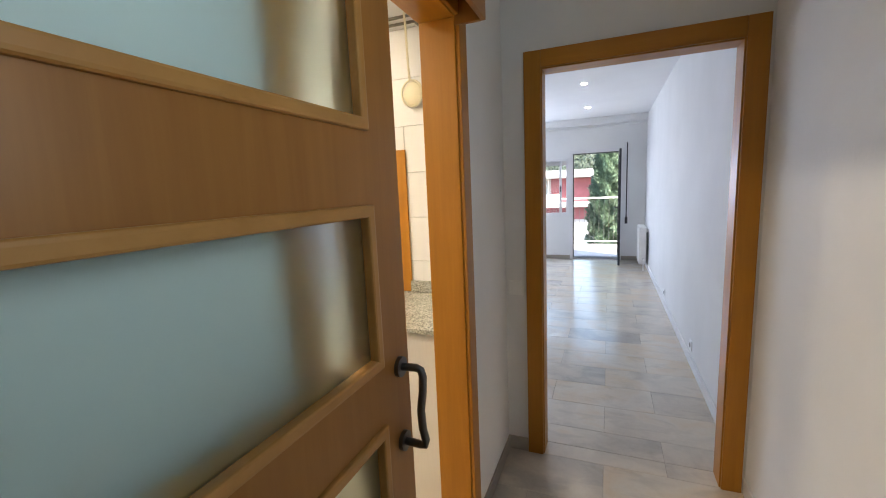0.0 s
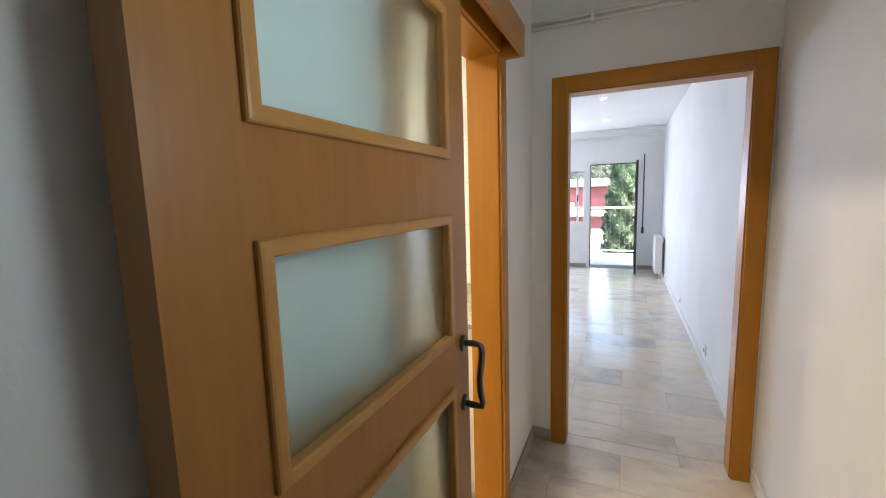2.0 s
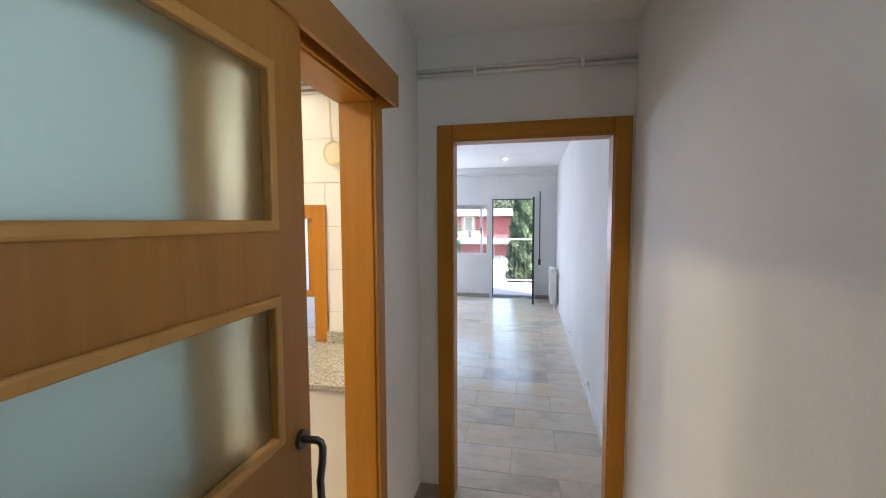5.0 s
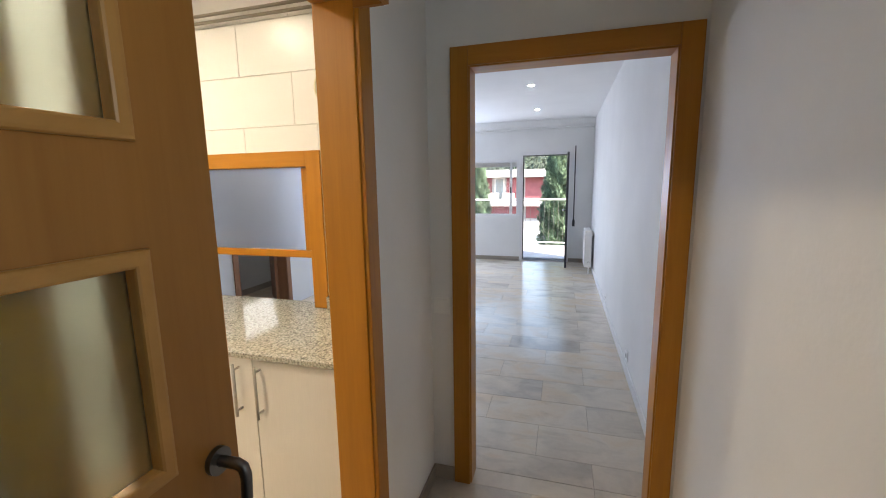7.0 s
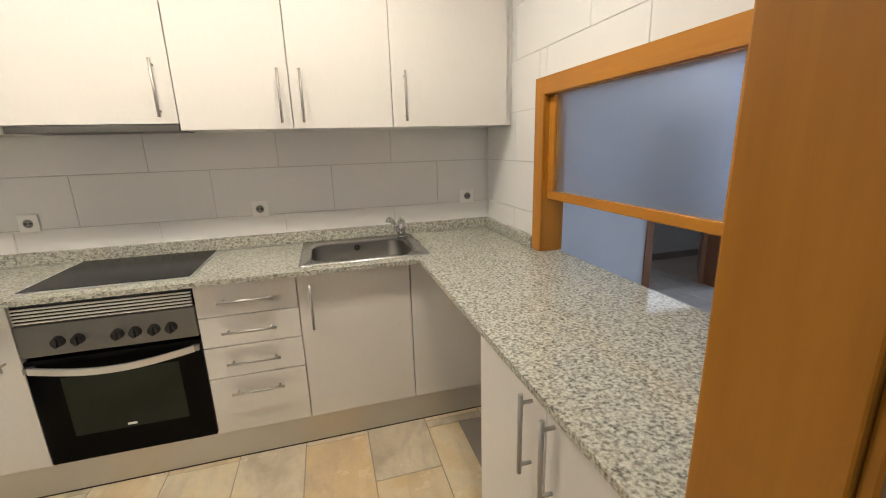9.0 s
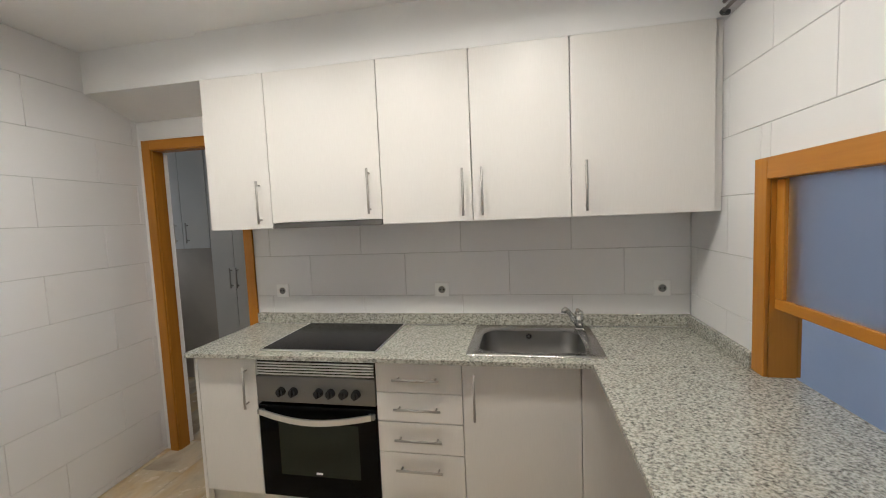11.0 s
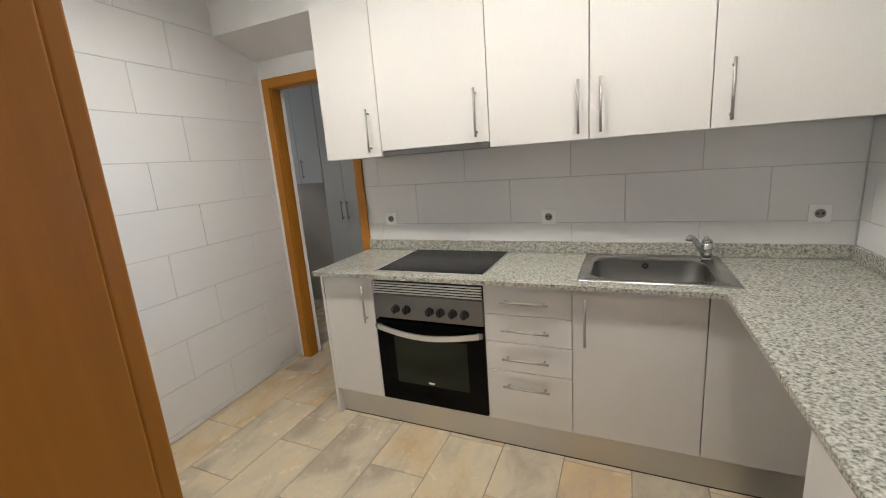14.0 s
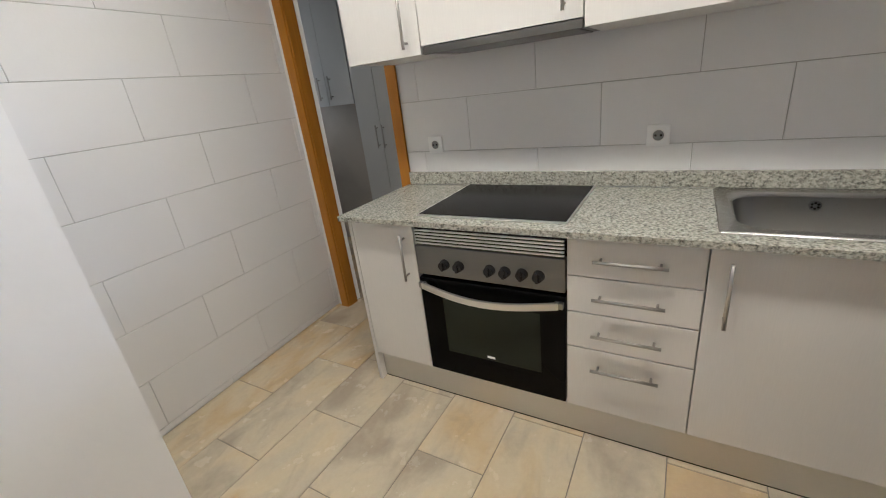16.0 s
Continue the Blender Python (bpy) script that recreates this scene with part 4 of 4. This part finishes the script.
def far_house():
    y = 30.0
    t = thing("house", (-5, 34, -4.5), "white terraced house with dark red panels across the street", "house")
    part("wall", wall("y", y, y + 8, -30, 22, -4.5, 2.35), FACADE, t)
    part("roof", box(-30.4, 22.4, y - 0.9, y + 8.3, 1.88, 2.4, 0.03), FACADE, t, "white overhanging roof slab")
    for k, x in enumerate(np.arange(-28.5, 21, 3.72)):
        part("panel", box(x, x + 1.35, y - 0.06, y, 0.25, 1.85), RED, t, "dark red wall panel")
        w = part("window", box(x + 1.55, x + 2.25, y - 0.05, y, 0.25, 1.85), WHITEALU, t)
        part("pane", box(x + 1.62, x + 2.18, y - 0.056, y - 0.05, 0.32, 1.78), FARGLASS, w)
        part("panel", box(x + 2.4, x + 3.5, y - 0.06, y, 0.25, 1.85), RED, t, "dark red wall panel")
        part("panel", box(x + 0.06, x + 3.60, y - 0.06, y, -0.98, -0.14), RED, t, "dark red lower wall panel")
        part("garage_door", box(x + 0.5, x + 2.9, y - 0.05, y, -4.5, -2.2), FARGLASS, t, "pale grey shutter")
    part("balcony_band", box(-30, 22, y - 0.7, y, -0.12, 0.22, 0.02), FACADE, t, "white continuous balcony front")
    for x in (-4.7, -3.6):
        a = thing("air_conditioner", (x, y - 0.4, 0.22), "white air-conditioning unit on the far balcony", "air conditioner", "far air conditioners")
        part("case", box(x - 0.4, x + 0.4, y - 0.6, y - 0.2, 0.22, 0.8, 0.03), PLASTIC, a)
        part("fan_grille", tube((x, y - 0.6, 0.5), (x, y - 0.62, 0.5), 0.22, seg=24), PIPE, a)


far_house()


def cypress(x, y, base, height, rad, count, label):
    rng = random.Random(int(1000 + x * 37 + y * 11))
    t = thing("cypress_tree", (x, y, base), label, "tree", "cypresses by the street")
    part("trunk", tube((x, y, base), (x, y, base + height * 0.8), 0.14, r2=0.03, seg=10), BARK, t)
    verts, faces = [], []
    for i in range(count):
        h = rng.random() ** 0.85
        prof = rad * min(1, (1.02 - h) * 2.2) ** 0.75 * min(1, 0.55 + h * 3)
        a = rng.uniform(0, 2 * math.pi)
        lump = 0.80 + 0.22 * math.sin(5 * a + 9 * h * 6) + 0.10 * math.sin(11 * a - 31 * h)
        r = prof * lump * rng.uniform(0.72, 1.05)
        c = Vector((x + r * math.cos(a), y + r * math.sin(a), base + 0.4 + h * (height - 0.4)))
        up = Vector((math.cos(a) * 0.6 + rng.uniform(-0.6, 0.6), math.sin(a) * 0.6 + rng.uniform(-0.6, 0.6), 1)).normalized()
        side = Vector((-math.sin(a), math.cos(a), rng.uniform(-0.5, 0.5))).normalized()
        out = up.cross(side)
        ln, wd = rng.uniform(0.07, 0.15), rng.uniform(0.025, 0.05)
        k = len(verts)
        verts += [c - side * wd, c + side * wd, c + out * wd, c + up * ln]
        faces += [(k, k + 1, k + 3), (k + 1, k + 2, k + 3), (k + 2, k, k + 3)]
    me = bpy.data.meshes.new("crown")
    me.from_pydata([v - Vector((x, y, base)) for v in verts], [], faces)
    me.materials.append(CYPRESS)
    cr = new("crown", me)
    cr.parent = t


cypress(-0.06, 16.0, -4.5, 8.4, 0.66, 42000, "tall narrow green cypress close to the balcony")
cypress(-3.45, 18.0, -4.5, 7.9, 0.58, 28000, "tall narrow green cypress by the street")


def grove():
    rng = random.Random(5)
    verts, faces = [], []
    for i in range(60):
        cx, cy, cz, rr = rng.uniform(-40, 34), rng.uniform(44, 60), rng.uniform(0.5, 4.5), rng.uniform(1.6, 3.2)
        for j in range(220):
            d = Vector((rng.gauss(0, 1), rng.gauss(0, 1), rng.gauss(0, 1))).normalized() * rr * rng.uniform(0.7, 1.1)
            c = Vector((cx, cy, cz)) + d
            u = Vector((rng.gauss(0, 1), rng.gauss(0, 1), rng.gauss(0, 1))).normalized()
            v = u.orthogonal().normalized()
            k, s1 = len(verts), rng.uniform(0.25, 0.5)
            verts += [c + u * s1, c + v * s1 * 0.5, c - v * s1 * 0.5]
            faces.append((k, k + 1, k + 2))
    me = bpy.data.meshes.new("far_trees")
    me.from_pydata(verts, [], faces)
    me.materials.append(FAR_LEAF)
    tagged(new("far_trees", me), "dark green trees rising behind the far house", "trees", "", "stuff")
    setting("hill", box(-200, 200, 62, 90, -4.5, 5.5), FAR_LEAF, "green hillside behind the houses", "hill")


grove()


def parked_car(x, y, paint_mat, label):
    t = thing("car", (x, y, -4.5), label, "car", "parked cars")
    prof = [(-2.1, 0.35), (-2.1, 0.85), (-1.3, 1.0), (-0.7, 1.42), (0.9, 1.45), (1.6, 1.0), (2.1, 0.9), (2.1, 0.35)]
    bm = bmesh.new()
    a = [bm.verts.new((x + px, y - 0.85, -4.5 + pz)) for px, pz in prof]
    b = [bm.verts.new((x + px, y + 0.85, -4.5 + pz)) for px, pz in prof]
    bm.faces.new(a)
    bm.faces.new(b[::-1])
    for k in range(len(prof)):
        bm.faces.new((a[k], b[k], b[(k + 1) % 8], a[(k + 1) % 8]))
    bmesh.ops.recalc_face_normals(bm, faces=bm.faces)
    bmesh.ops.bevel(bm, geom=bm.edges[:], offset=0.06, segments=2, affect="EDGES")
    part("body", bm, paint_mat, t)
    part("side_window", box(x - 0.75, x + 0.85, y - 0.87, y - 0.85, -3.5, -3.12, 0.005), BGLASS, t)
    for wx in (-1.35, 1.35):
        w = part("wheel", tube((x + wx, y - 0.88, -4.18), (x + wx, y - 0.68, -4.18), 0.32, seg=24), BLACK, t)
        part("rim", tube((x + wx, y - 0.89, -4.18), (x + wx, y - 0.88, -4.18), 0.2, seg=20), HANDLE, w)


parked_car(-3.2, 25.0, WHITEALU, "white parked car in the street below")
parked_car(-8.4, 25.2, RED, "dark red parked car in the street below")

# ---- tiles ----
MESHES = {}


def tile_mesh(w, h, d, material):
    """A tile w by h, d thick, its face up and its arris eased."""
    key = (round(w, 3), round(h, 3), round(d, 4), material.name)
    if key not in MESHES:
        e = 0.0016
        v = [(sx * w / 2, sy * h / 2, 0) for sx, sy in ((-1, -1), (1, -1), (1, 1), (-1, 1))]
        v += [(x, y, d - e) for x, y, z in v[:4]] + [(sx * (w / 2 - e), sy * (h / 2 - e), d) for sx, sy in ((-1, -1), (1, -1), (1, 1), (-1, 1))]
        f = [(8, 9, 10, 11)] + [(k, (k + 1) % 4, 4 + (k + 1) % 4, 4 + k) for k in range(4)] + [(4 + k, 4 + (k + 1) % 4, 8 + (k + 1) % 4, 8 + k) for k in range(4)]
        me = bpy.data.meshes.new("tile")
        me.from_pydata(v, [], f)
        me.materials.append(material)
        MESHES[key] = me
    return MESHES[key]


def cut(rects, hole):
    out = []
    a0, a1, b0, b1 = hole
    for u0, u1, v0, v1 in rects:
        if u1 <= a0 or u0 >= a1 or v1 <= b0 or v0 >= b1:
            out.append((u0, u1, v0, v1))
            continue
        out += [r for r in ((u0, a0, v0, v1), (a1, u1, v0, v1), (max(u0, a0), min(u1, a1), v0, b0), (max(u0, a0), min(u1, a1), b1, v1)) if r[1] - r[0] > 0.012 and r[3] - r[2] > 0.012]
    return out


def lay(parent, place, region, v_start, v_pitch, u_pitch, u_even, u_odd, material, depth, gap, holes=()):
    """Half-bond tiles over a region (u0, u1, v0, v1) of the plane place."""
    u0, u1, v0, v1 = region
    r = math.floor((v0 - v_start) / v_pitch)
    while v_start + r * v_pitch < v1:
        ra, rb = v_start + r * v_pitch, v_start + (r + 1) * v_pitch
        off = u_even if r % 2 == 0 else u_odd
        c = math.floor((u0 - off) / u_pitch)
        while off + c * u_pitch < u1:
            rects = [(max(u0, off + c * u_pitch), min(u1, off + (c + 1) * u_pitch), max(v0, ra), min(v1, rb))]
            for h in holes:
                rects = cut(rects, h)
            for a0, a1, b0, b1 in rects:
                if a1 - a0 > 0.012 and b1 - b0 > 0.012:
                    ob = new("tile", tile_mesh(a1 - a0 - gap, b1 - b0 - gap, depth, material))
                    ob.parent = parent
                    ob.matrix_basis = place @ Matrix.Translation(((a0 + a1) / 2, (b0 + b1) / 2, 0))
            c += 1
        r += 1


FLAT = Matrix.Translation((0, 0, -0.008))
lay(floor, FLAT, (-2.80, -0.577, -1.30, 2.1), 0.06, 0.295, 0.632, -1.835, -1.52, KTILE, 0.008, 0.0036, [(-2.80, -2.25, -0.30, 2.1), (-2.1, -0.577, 1.7, 2.1)])
lay(floor, FLAT, (-0.573, 0.60, -2.6, 2.30), 2.186, 0.30, 0.627, -0.354, -0.02, LTILE, 0.008, 0.0006)
lay(floor, FLAT, (-3.3, -0.575, 2.12, 2.302), 2.186, 0.30, 0.627, -0.354, -0.02, LTILE, 0.008, 0.002)
lay(floor, FLAT, (-3.3, 0.60, 2.302, 8.34), 2.186, 0.30, 0.627, -0.354, -0.02, LTILE, 0.008, 0.0006)
lay(floor, FLAT, (-4.15, -3.3, 3.4, 6.6), 2.186, 0.30, 0.627, -0.354, -0.02, LTILE, 0.008, 0.0006)
lay(floor, FLAT, (-3.9, -2.802, -2.4, -0.2), 0.06, 0.295, 0.632, -1.835, -1.52, KTILE, 0.008, 0.0036)


def tiled(wall_name, place, region, v_start, v_pitch, u_pitch, u_even, u_odd, holes=()):
    w = bpy.data.objects[wall_name]
    lay(w, place, region, v_start, v_pitch, u_pitch, u_even, u_odd, WTILE, 0.0065, 0.0018, holes)


def grout(wall_name, place, region, holes=()):
    rects = [region]
    for h in holes:
        rects = cut(rects, h)
    bm = bmesh.new()
    for a0, a1, b0, b1 in rects:
        box(a0, a1, b0, b1, -0.004, 0.003, bm=bm)
    bmesh.ops.transform(bm, matrix=place, verts=bm.verts)
    ob = part("grout", bm, WGROUT)
    ob.parent = bpy.data.objects[wall_name]


NORTH = Matrix(((1, 0, 0, 0), (0, 0, -1, 2.1075), (0, 1, 0, 0), (0, 0, 0, 1)))
WEST = Matrix(((0, 0, 1, -2.6925), (1, 0, 0, 0), (0, 1, 0, 0), (0, 0, 0, 1)))
SOUTH = SKEW @ Matrix(((-1, 0, 0, 0), (0, 0, 1, -0.0075), (0, 1, 0, 0), (0, 0, 0, 1)))
HATCH = (-2.08, -1.02, 0.0, 1.65)
for name, place, region, rows, cols, holes in (
        ("wall_kitchen_north", NORTH, (-2.684, -0.65, 0.0, 2.498), (1.061, 0.239), (0.585, -2.02, -1.727), [HATCH]),
        ("wall_kitchen_west", WEST, (-0.37, 2.1, 0.90, 1.50), (1.056, 0.2455), (0.594, 0.002, 0.332), []),
        ("wall_kitchen_south", SOUTH, (-0.12, 1.30, 0.006, 2.498), (1.285, 0.249), (0.60, 0.398, 0.048), [])):
    grout(name, place, region, holes)
    tiled(name, place, region, rows[0], rows[1], cols[0], cols[1], cols[2], holes)
